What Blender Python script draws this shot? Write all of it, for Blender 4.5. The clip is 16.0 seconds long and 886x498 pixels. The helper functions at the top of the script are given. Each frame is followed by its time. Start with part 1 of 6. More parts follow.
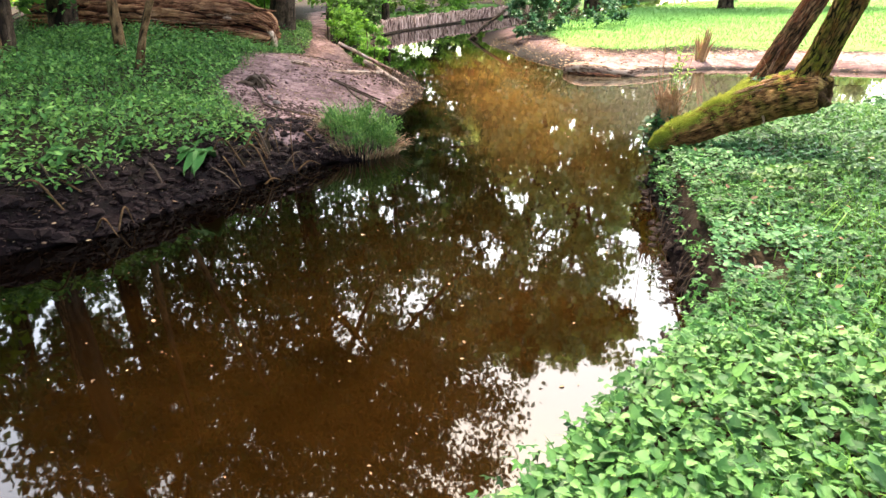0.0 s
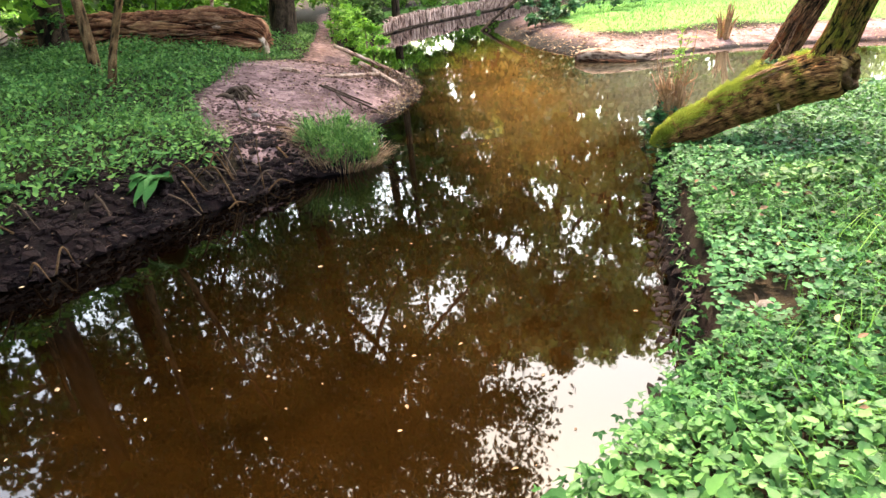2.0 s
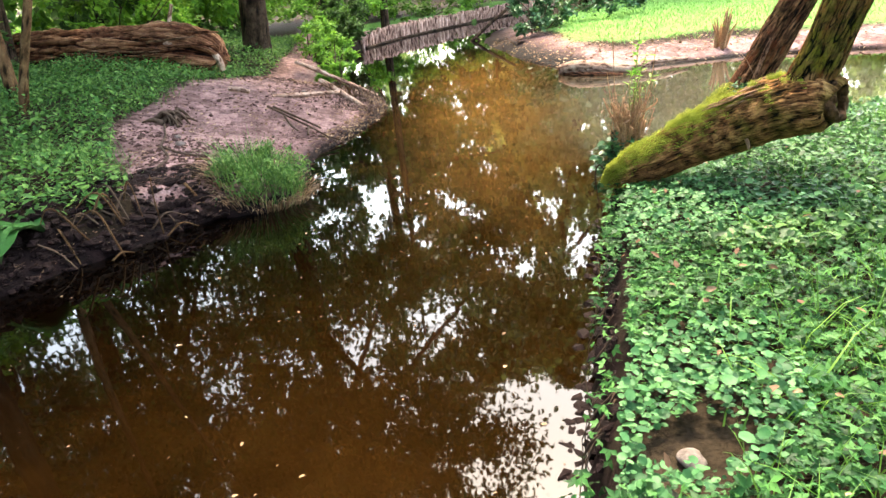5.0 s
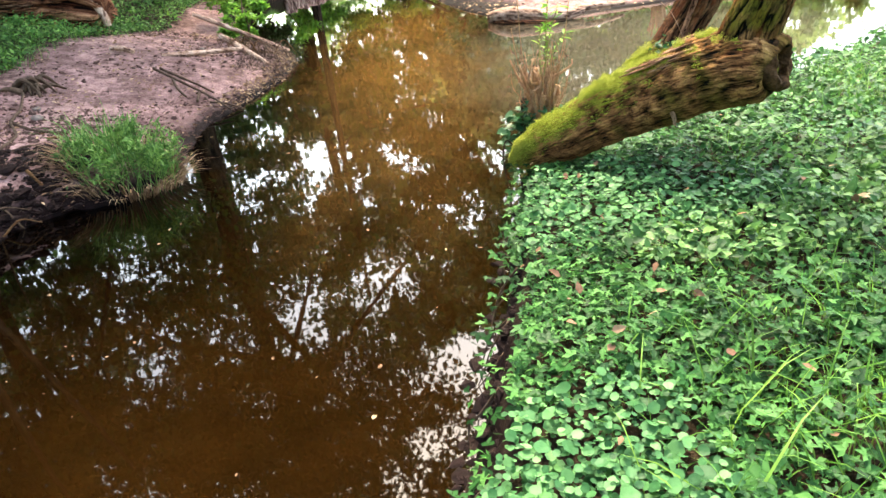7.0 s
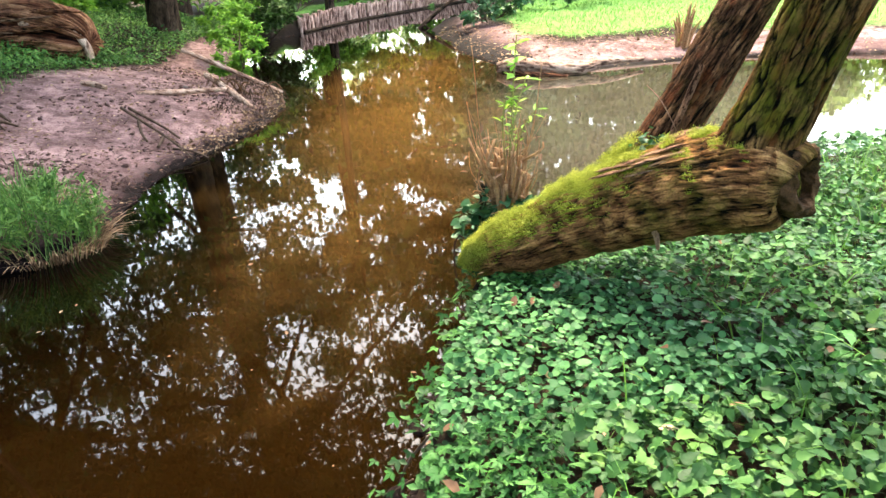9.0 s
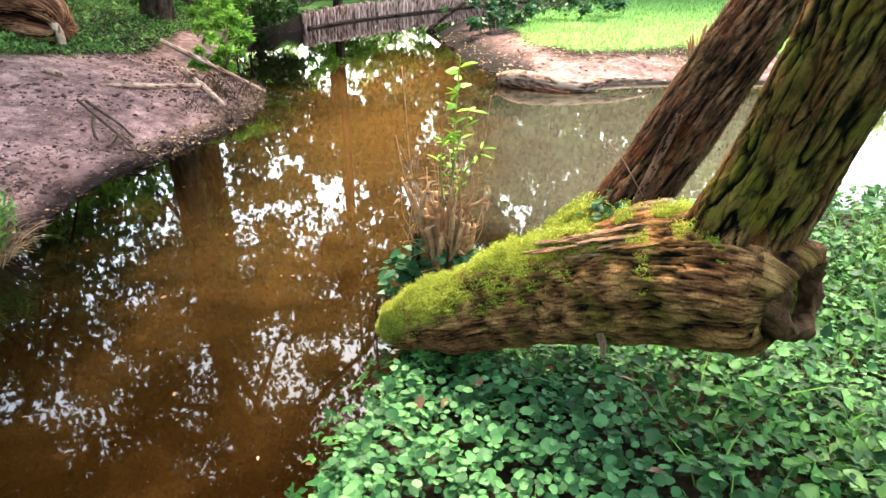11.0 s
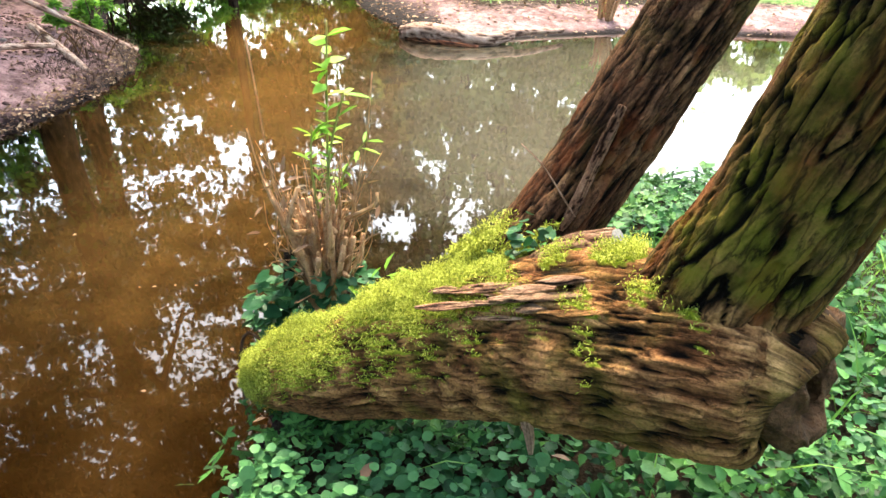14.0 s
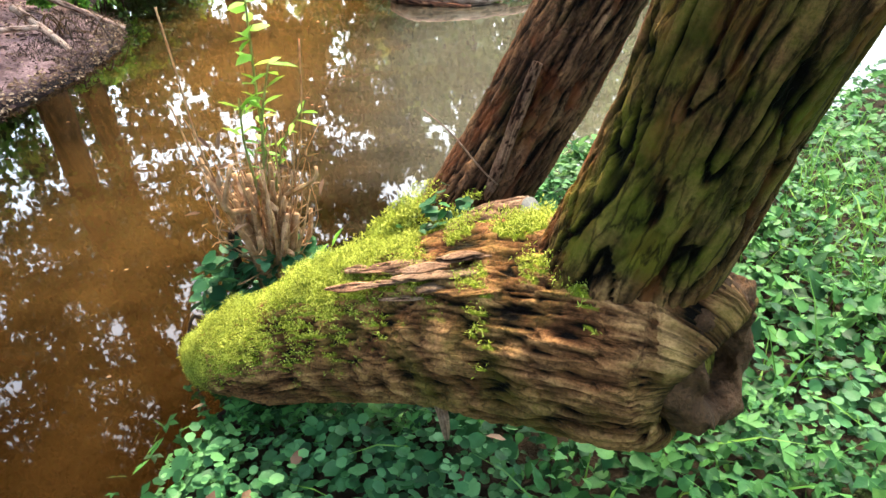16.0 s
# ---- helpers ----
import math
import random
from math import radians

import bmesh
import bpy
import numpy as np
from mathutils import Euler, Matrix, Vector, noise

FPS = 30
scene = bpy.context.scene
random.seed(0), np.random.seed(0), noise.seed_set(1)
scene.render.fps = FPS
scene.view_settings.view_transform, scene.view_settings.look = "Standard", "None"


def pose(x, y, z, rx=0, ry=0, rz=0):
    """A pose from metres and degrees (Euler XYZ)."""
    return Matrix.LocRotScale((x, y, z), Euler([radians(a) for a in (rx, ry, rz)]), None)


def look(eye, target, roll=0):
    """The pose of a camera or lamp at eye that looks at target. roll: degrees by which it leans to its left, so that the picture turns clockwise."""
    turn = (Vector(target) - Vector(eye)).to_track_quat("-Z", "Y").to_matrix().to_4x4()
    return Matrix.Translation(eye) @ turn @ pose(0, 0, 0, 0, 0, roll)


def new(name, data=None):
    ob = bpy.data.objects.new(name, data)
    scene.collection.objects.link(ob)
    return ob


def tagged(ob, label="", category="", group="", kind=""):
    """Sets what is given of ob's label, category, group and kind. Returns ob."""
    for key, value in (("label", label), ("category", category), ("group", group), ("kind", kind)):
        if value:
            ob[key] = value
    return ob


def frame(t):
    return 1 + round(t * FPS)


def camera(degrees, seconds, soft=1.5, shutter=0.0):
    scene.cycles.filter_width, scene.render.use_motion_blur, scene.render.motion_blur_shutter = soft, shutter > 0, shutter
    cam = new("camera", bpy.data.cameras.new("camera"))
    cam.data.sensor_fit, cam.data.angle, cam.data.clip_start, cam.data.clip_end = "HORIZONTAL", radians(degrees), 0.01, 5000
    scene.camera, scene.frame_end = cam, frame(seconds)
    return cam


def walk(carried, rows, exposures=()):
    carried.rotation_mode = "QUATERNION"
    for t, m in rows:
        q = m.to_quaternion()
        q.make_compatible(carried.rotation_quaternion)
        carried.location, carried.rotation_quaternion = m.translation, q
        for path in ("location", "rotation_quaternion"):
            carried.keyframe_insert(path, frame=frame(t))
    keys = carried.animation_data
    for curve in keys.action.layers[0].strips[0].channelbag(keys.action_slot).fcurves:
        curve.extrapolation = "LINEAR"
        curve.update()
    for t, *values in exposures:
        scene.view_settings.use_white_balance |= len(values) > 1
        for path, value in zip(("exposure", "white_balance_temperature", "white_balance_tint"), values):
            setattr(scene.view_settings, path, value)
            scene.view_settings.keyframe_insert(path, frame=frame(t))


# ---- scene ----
cam = camera(66.5, 16.0)
METRES, EYE, TILT, LEAN, TURN = 6.0, 2.0, -22.4, 0.0, 0.0
ROWS = [
    (0.0, 0.0, 0.0, 0.0, -0.0, 0.0, -0.0),
    (0.5, 0.0165, 0.0209, 0.0066, 2.66, -1.16, 1.44),
    (1.0, 0.034, 0.0595, 0.0225, 0.94, 0.25, 2.12),
    (1.5, 0.0557, 0.088, 0.0295, 0.85, -1.09, 4.22),
    (2.0, 0.0867, 0.1127, 0.0407, 3.25, -0.53, 2.79),
    (2.5, 0.1063, 0.141, 0.0487, 2.27, -1.2, 3.47),
    (3.0, 0.1228, 0.1716, 0.0613, 1.14, -0.83, 3.09),
    (3.5, 0.1442, 0.1989, 0.0685, 1.69, -0.72, 3.21),
    (6.0, 0.2437, 0.3407, 0.1193, 5.51, 0.57, 2.99),
    (6.5, 0.2589, 0.3765, 0.127, 0.22, -1.16, 2.41),
    (7.0, 0.2742, 0.4128, 0.1405, 0.62, -4.41, 5.2),
    (7.5, 0.2986, 0.449, 0.1557, 4.96, -3.94, 2.09),
    (8.0, 0.3197, 0.4793, 0.1666, 4.74, -2.44, 0.45),
    (8.5, 0.3362, 0.5183, 0.1813, 2.66, -1.55, 2.46),
    (11.0, 0.4056, 0.6609, 0.2351, 3.35, -1.12, -1.69),
    (11.5, 0.4203, 0.6831, 0.2439, 1.46, -1.28, 0.86),
    (12.0, 0.4296, 0.7097, 0.2542, 2.07, -1.6, 2.59),
    (12.5, 0.4454, 0.7213, 0.2608, 2.68, -1.44, 2.14),
    (13.0, 0.4523, 0.7266, 0.2646, 2.05, -1.75, 0.61),
    (13.5, 0.4372, 0.7433, 0.265, -2.1, -4.28, 0.83),
    (14.0, 0.4206, 0.7601, 0.269, -3.7, -5.07, 0.54),
    (14.5, 0.419, 0.7666, 0.2699, -5.69, -4.93, -0.76),
    (15.0, 0.4222, 0.766, 0.2696, -6.35, -5.43, -0.46),
    (15.5, 0.4294, 0.7676, 0.2693, -7.63, -6.91, 1.18),
    (16.0, 0.4578, 0.7729, 0.2697, -2.45, -7.96, 3.17),
]
walk(cam, [(t, pose(0, 0, EYE, TILT, LEAN, TURN) @ pose(METRES * x, METRES * y, METRES * z, 90 + pitch, roll, yaw)) for t, x, y, z, yaw, pitch, roll in ROWS],
     exposures=[(0.0, 3.79, 8100, 7), (11.0, 3.68, 7700, 5), (14.0, 3.67, 7500, 5), (16.0, 3.6, 7300, 4)])

# ---- world, sun, exposure ----
SUN_ELEV, SUN_AZ = 60.0, 8.0  # degrees; azimuth from +y towards +x
world = bpy.data.worlds.new("sky")
scene.world = world
world.use_nodes = True
wn, wl = world.node_tree.nodes, world.node_tree.links
wn.clear()
sky = wn.new("ShaderNodeTexSky")
sky.sky_type, sky.sun_disc = "NISHITA", False
sky.sun_elevation, sky.sun_rotation = radians(SUN_ELEV), radians(SUN_AZ)
sky.air_density, sky.dust_density, sky.ozone_density = 1.0, 2.8, 0.9
bg = wn.new("ShaderNodeBackground")
bg.inputs["Strength"].default_value = 0.15
wo = wn.new("ShaderNodeOutputWorld")
wl.new(sky.outputs[0], bg.inputs[0])
wl.new(bg.outputs[0], wo.inputs[0])

sun = new("sun", bpy.data.lights.new("sun", "SUN"))
sun.data.energy, sun.data.angle, sun.data.color = 0.9, radians(10), (1.0, 0.94, 0.84)
sd = Vector((math.sin(radians(SUN_AZ)) * math.cos(radians(SUN_ELEV)), math.cos(radians(SUN_AZ)) * math.cos(radians(SUN_ELEV)), math.sin(radians(SUN_ELEV))))
sun.matrix_world = look(sd * 60, (0, 0, 0))

RNG = np.random.default_rng(7)


# ---- materials ----
def material(name):
    m = bpy.data.materials.new(name)
    m.use_nodes = True
    n = m.node_tree.nodes
    n.clear()
    out = n.new("ShaderNodeOutputMaterial")
    p = n.new("ShaderNodeBsdfPrincipled")
    m.node_tree.links.new(p.outputs[0], out.inputs[0])
    return m, n, m.node_tree.links, p, out


def ramp(n, stops):
    r = n.new("ShaderNodeValToRGB")
    e = r.color_ramp.elements
    while len(e) < len(stops):
        e.new(0.5)
    for el, (pos, col) in zip(e, stops):
        el.position, el.color = pos, (*col, 1)
    return r


def texnoise(n, l, scale, detail=4, rough=0.55, vec=None):
    t = n.new("ShaderNodeTexNoise")
    t.inputs["Scale"].default_value, t.inputs["Detail"].default_value, t.inputs["Roughness"].default_value = scale, detail, rough
    if vec is not None:
        l.new(vec, t.inputs["Vector"])
    return t


def mixrgb(n, l, a, b, fac, mode="MIX"):
    m = n.new("ShaderNodeMix")
    m.data_type, m.blend_type = "RGBA", mode
    for sock, v in ((m.inputs["Factor"], fac), (m.inputs[6], a), (m.inputs[7], b)):
        if hasattr(v, "links"):
            l.new(v, sock)
        elif isinstance(v, (tuple, list)):
            sock.default_value = (*v, 1)
        else:
            sock.default_value = v
    return m.outputs[2]


def mathnode(n, l, op, a, b=0.0, clamp=False):
    m = n.new("ShaderNodeMath")
    m.operation, m.use_clamp = op, clamp
    for sock, v in zip(m.inputs, (a, b)):
        if hasattr(v, "links"):
            l.new(v, sock)
        else:
            sock.default_value = v
    return m.outputs[0]


def bump(n, l, p, height, strength, dist=0.01):
    b = n.new("ShaderNodeBump")
    b.inputs["Strength"].default_value, b.inputs["Distance"].default_value = strength, dist
    l.new(height, b.inputs["Height"])
    l.new(b.outputs[0], p.inputs["Normal"])
    return b


def leaf_material(name, dark, mid, light, rough=0.42, trans=0.3, spec=0.14, patch=1.2):
    """Leaves: colour by leaf, by patch and by blotch, some light passing through."""
    m, n, l, p, out = material(name)
    g = n.new("ShaderNodeNewGeometry")
    pos = g.outputs["Position"]
    big = texnoise(n, l, patch, 3, vec=pos)
    fine = texnoise(n, l, 60, 3, vec=pos)
    f = mathnode(n, l, "ADD", mathnode(n, l, "MULTIPLY", g.outputs["Random Per Island"], 0.62), mathnode(n, l, "MULTIPLY", big.outputs[0], 0.42))
    f = mathnode(n, l, "ADD", f, mathnode(n, l, "MULTIPLY", fine.outputs[0], 0.18))
    r = ramp(n, [(0.22, dark), (0.62, mid), (1.0, light)])
    l.new(f, r.inputs[0])
    l.new(r.outputs[0], p.inputs["Base Color"])
    p.inputs["Roughness"].default_value = rough
    p.inputs["Specular IOR Level"].default_value = spec
    bump(n, l, p, fine.outputs[0], 0.5, 0.004)
    tr = n.new("ShaderNodeBsdfTranslucent")
    tc = mixrgb(n, l, r.outputs[0], (0.75, 1.0, 0.25), 0.75, "MULTIPLY")
    br = n.new("ShaderNodeBrightContrast")
    br.inputs["Bright"].default_value = 0.03
    l.new(tc, br.inputs[0])
    l.new(br.outputs[0], tr.inputs[0])
    mx = n.new("ShaderNodeMixShader")
    mx.inputs[0].default_value = trans
    l.new(p.outputs[0], mx.inputs[1])
    l.new(tr.outputs[0], mx.inputs[2])
    l.new(mx.outputs[0], out.inputs[0])
    return m


def bark_material(name, dark, mid, light, green=None, green_amt=0.5, stretch=(26, 5), uvm=True, moss=False, cracks=0.62, rust=None, low=0.42):
    """Bark: long plates along the limb, cracks between them, algae on some."""
    m, n, l, p, out = material(name)
    tc = n.new("ShaderNodeTexCoord")
    mp = n.new("ShaderNodeMapping")
    mp.inputs["Scale"].default_value = (stretch[0], stretch[1], 1)
    l.new(tc.outputs["UV" if uvm else "Object"], mp.inputs[0])
    warp = texnoise(n, l, 0.6, 3, vec=mp.outputs[0])
    wv = n.new("ShaderNodeVectorMath")
    wv.operation = "MULTIPLY_ADD"
    l.new(warp.outputs["Color"], wv.inputs[0])
    wv.inputs[1].default_value = (1.6, 1.6, 0)
    l.new(mp.outputs[0], wv.inputs[2])
    jag = texnoise(n, l, 2.6, 4, 0.7, vec=mp.outputs[0])
    wj = n.new("ShaderNodeVectorMath")
    wj.operation = "MULTIPLY_ADD"
    l.new(jag.outputs["Color"], wj.inputs[0])
    wj.inputs[1].default_value = (0.75, 0.75, 0)
    l.new(wv.outputs[0], wj.inputs[2])
    wv = wj
    plates = texnoise(n, l, 1.0, 5, 0.62, vec=wv.outputs[0])
    fib = n.new("ShaderNodeMapping")
    fib.inputs["Scale"].default_value = (2.6, 1, 1)
    l.new(wv.outputs[0], fib.inputs[0])
    fibre = texnoise(n, l, 1.2, 4, 0.6, vec=fib.outputs[0])
    blot = texnoise(n, l, 7.0, 4, vec=tc.outputs["Object"])
    h = mathnode(n, l, "ADD", mathnode(n, l, "MULTIPLY", plates.outputs[0], 0.75), mathnode(n, l, "MULTIPLY", fibre.outputs[0], 0.35))
    # low relief goes near black: dark bark plus furrow shade put into colour
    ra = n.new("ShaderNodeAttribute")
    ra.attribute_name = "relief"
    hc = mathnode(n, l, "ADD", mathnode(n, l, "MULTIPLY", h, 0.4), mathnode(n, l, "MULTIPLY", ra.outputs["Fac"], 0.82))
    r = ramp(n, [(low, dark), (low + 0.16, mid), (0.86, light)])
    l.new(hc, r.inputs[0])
    col = r.outputs[0]
    tint = ramp(n, [(0.36, (0.5, 0.4, 0.36)), (0.5, (1.0, 0.86, 0.76)), (0.66, (1.25, 1.25, 1.2))])
    l.new(blot.outputs[0], tint.inputs[0])
    col = mixrgb(n, l, col, tint.outputs[0], 0.8, "MULTIPLY")
    # plates: thin dark cracks round each, and a tone of its own
    ve = n.new("ShaderNodeTexVoronoi")
    ve.feature = "DISTANCE_TO_EDGE"
    vc = n.new("ShaderNodeTexVoronoi")
    for v in (ve, vc):
        v.inputs["Scale"].default_value = 1.0
        l.new(wv.outputs[0], v.inputs["Vector"])
    ck = n.new("ShaderNodeMapRange")
    l.new(mathnode(n, l, "ADD", ve.outputs["Distance"], mathnode(n, l, "MULTIPLY", mathnode(n, l, "SUBTRACT", fibre.outputs[0], 0.5), 0.25)), ck.inputs[0])
    ck.inputs["From Min"].default_value, ck.inputs["From Max"].default_value = 0.0, 0.09
    ck.inputs["To Min"].default_value, ck.inputs["To Max"].default_value = 1 - cracks, 1.0
    ck.clamp = True
    vs = n.new("ShaderNodeSeparateColor")
    l.new(vc.outputs["Color"], vs.inputs[0])
    tone = ramp(n, [(0.0, (0.6, 0.56, 0.53)), (0.5, (0.95, 0.9, 0.86)), (1.0, (1.4, 1.36, 1.32))])
    l.new(vs.outputs[0], tone.inputs[0])
    col = mixrgb(n, l, col, tone.outputs[0], cracks, "MULTIPLY")
    grain = texnoise(n, l, 150, 6, 0.75, vec=tc.outputs["Object"])
    gn = ramp(n, [(0.36, (0.45, 0.43, 0.4)), (0.5, (1.0, 1.0, 1.0)), (0.66, (1.5, 1.47, 1.42))])
    l.new(grain.outputs[0], gn.inputs[0])
    col = mixrgb(n, l, col, gn.outputs[0], 0.8, "MULTIPLY")
    if rust:
        rs = ramp(n, [(0.52, (0, 0, 0)), (0.6, (1, 1, 1))])
        mr_ = n.new("ShaderNodeMapping")
        mr_.inputs["Scale"].default_value = (14, 5, 1)
        l.new(tc.outputs["UV"], mr_.inputs[0])
        l.new(texnoise(n, l, 1.0, 4, 0.6, vec=mr_.outputs[0]).outputs[0], rs.inputs[0])
        col = mixrgb(n, l, col, mixrgb(n, l, col, rust, 0.6), rs.outputs[0])
    if green:
        gr = ramp(n, [(0.5 - 0.14 * green_amt, (0, 0, 0)), (0.66 - 0.12 * green_amt, (1, 1, 1))])
        gb = texnoise(n, l, 5.0, 5, 0.65, vec=tc.outputs["Object"])
        l.new(gb.outputs[0], gr.inputs[0])
        gf = mathnode(n, l, "MULTIPLY", gr.outputs[0], 0.8)
        # algae tone is darkened by the same painted furrow shade
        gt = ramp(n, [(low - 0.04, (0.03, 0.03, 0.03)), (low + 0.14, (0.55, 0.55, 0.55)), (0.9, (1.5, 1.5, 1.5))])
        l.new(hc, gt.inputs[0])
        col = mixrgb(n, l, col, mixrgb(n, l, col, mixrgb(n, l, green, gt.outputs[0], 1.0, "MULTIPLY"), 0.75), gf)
    if moss:
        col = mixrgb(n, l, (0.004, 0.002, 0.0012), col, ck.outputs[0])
        at = n.new("ShaderNodeAttribute")
        at.attribute_name = "moss"
        mr = ramp(n, [(0.3, (0.06, 0.09, 0.006)), (0.7, (0.26, 0.33, 0.02))])
        l.new(texnoise(n, l, 90, 4, 0.6, vec=tc.outputs["Object"]).outputs[0], mr.inputs[0])
        col = mixrgb(n, l, col, mr.outputs[0], at.outputs["Fac"])
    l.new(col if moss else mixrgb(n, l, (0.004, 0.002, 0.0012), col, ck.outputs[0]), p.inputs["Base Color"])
    p.inputs["Roughness"].default_value = 0.85
    p.inputs["Specular IOR Level"].default_value = 0.08
    hb = mathnode(n, l, "ADD", mathnode(n, l, "MULTIPLY", h, 0.8), mathnode(n, l, "MULTIPLY", ck.outputs[0], 0.3))
    hb = mathnode(n, l, "ADD", hb, mathnode(n, l, "MULTIPLY", vs.outputs[1], 0.12))
    hb = mathnode(n, l, "ADD", hb, mathnode(n, l, "MULTIPLY", grain.outputs[0], 0.3))
    bump(n, l, p, hb, 1.0, 0.022)
    return m


def plain_material(name, a, b, scale=8, rough=0.8, bumpy=0.5, spec=0.1):
    m, n, l, p, out = material(name)
    tc = n.new("ShaderNodeTexCoord")
    t1 = texnoise(n, l, scale, 5, 0.62, vec=tc.outputs["Object"])
    t2 = texnoise(n, l, scale * 7, 4, 0.6, vec=tc.outputs["Object"])
    f = mathnode(n, l, "ADD", mathnode(n, l, "MULTIPLY", t1.outputs[0], 0.65), mathnode(n, l, "MULTIPLY", t2.outputs[0], 0.35))
    r = ramp(n, [(0.34, a), (0.66, b)])
    l.new(f, r.inputs[0])
    l.new(r.outputs[0], p.inputs["Base Color"])
    p.inputs["Roughness"].default_value = rough
    p.inputs["Specular IOR Level"].default_value = spec
    bump(n, l, p, f, bumpy, 0.02)
    return m


def ground_material():
    m, n, l, p, out = material("ground_soil")
    g = n.new("ShaderNodeNewGeometry")
    pos = g.outputs["Position"]
    at = n.new("ShaderNodeAttribute")
    at.attribute_name = "zone"
    sep = n.new("ShaderNodeSeparateColor")
    l.new(at.outputs["Color"], sep.inputs[0])
    b1 = texnoise(n, l, 1.3, 4, vec=pos)
    b2 = texnoise(n, l, 9, 5, 0.65, vec=pos)
    b3 = texnoise(n, l, 55, 4, 0.65, vec=pos)
    f = mathnode(n, l, "ADD", mathnode(n, l, "MULTIPLY", b2.outputs[0], 0.6), mathnode(n, l, "MULTIPLY", b3.outputs[0], 0.4))

    def two(a, b, lo=0.38, hi=0.64):
        r = ramp(n, [(lo, a), (hi, b)])
        l.new(f, r.inputs[0])
        return r.outputs[0]

    humus = two((0.01, 0.007, 0.004), (0.035, 0.024, 0.015))
    dirt = two((0.1, 0.053, 0.05), (0.46, 0.295, 0.275))
    dirt = mixrgb(n, l, dirt, (0.14, 0.078, 0.07), mathnode(n, l, "MULTIPLY", b1.outputs[0], 0.5))
    stain = ramp(n, [(0.42, (0, 0, 0)), (0.6, (1, 1, 1))])
    l.new(texnoise(n, l, 1.9, 6, 0.68, vec=pos).outputs[0], stain.inputs[0])
    dirt = mixrgb(n, l, dirt, (0.04, 0.021, 0.019), mathnode(n, l, "MULTIPLY", stain.outputs[0], 0.65))
    lawn = two((0.065, 0.15, 0.03), (0.15, 0.29, 0.07))
    # mud is set darker than wet earth: the bank's shade is in it
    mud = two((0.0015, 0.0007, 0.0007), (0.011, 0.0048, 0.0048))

    def edge(ch, soft=0.22):
        s = mathnode(n, l, "ADD", sep.outputs[ch], mathnode(n, l, "MULTIPLY", mathnode(n, l, "SUBTRACT", b2.outputs[0], 0.5), 0.9))
        r = ramp(n, [(0.5 - soft, (0, 0, 0)), (0.5 + soft, (1, 1, 1))])
        l.new(s, r.inputs[0])
        return r.outputs[0]

    col = mixrgb(n, l, humus, dirt, edge(0))
    col = mixrgb(n, l, col, lawn, edge(1))
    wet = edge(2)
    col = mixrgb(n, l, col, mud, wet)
    l.new(col, p.inputs["Base Color"])
    ro = n.new("ShaderNodeMapRange")
    l.new(wet, ro.inputs[0])
    ro.inputs["To Min"].default_value, ro.inputs["To Max"].default_value = 0.95, 0.7
    p.inputs["Specular IOR Level"].default_value = 0.06
    l.new(ro.outputs[0], p.inputs["Roughness"])
    bump(n, l, p, f, 0.8, 0.03)
    return m


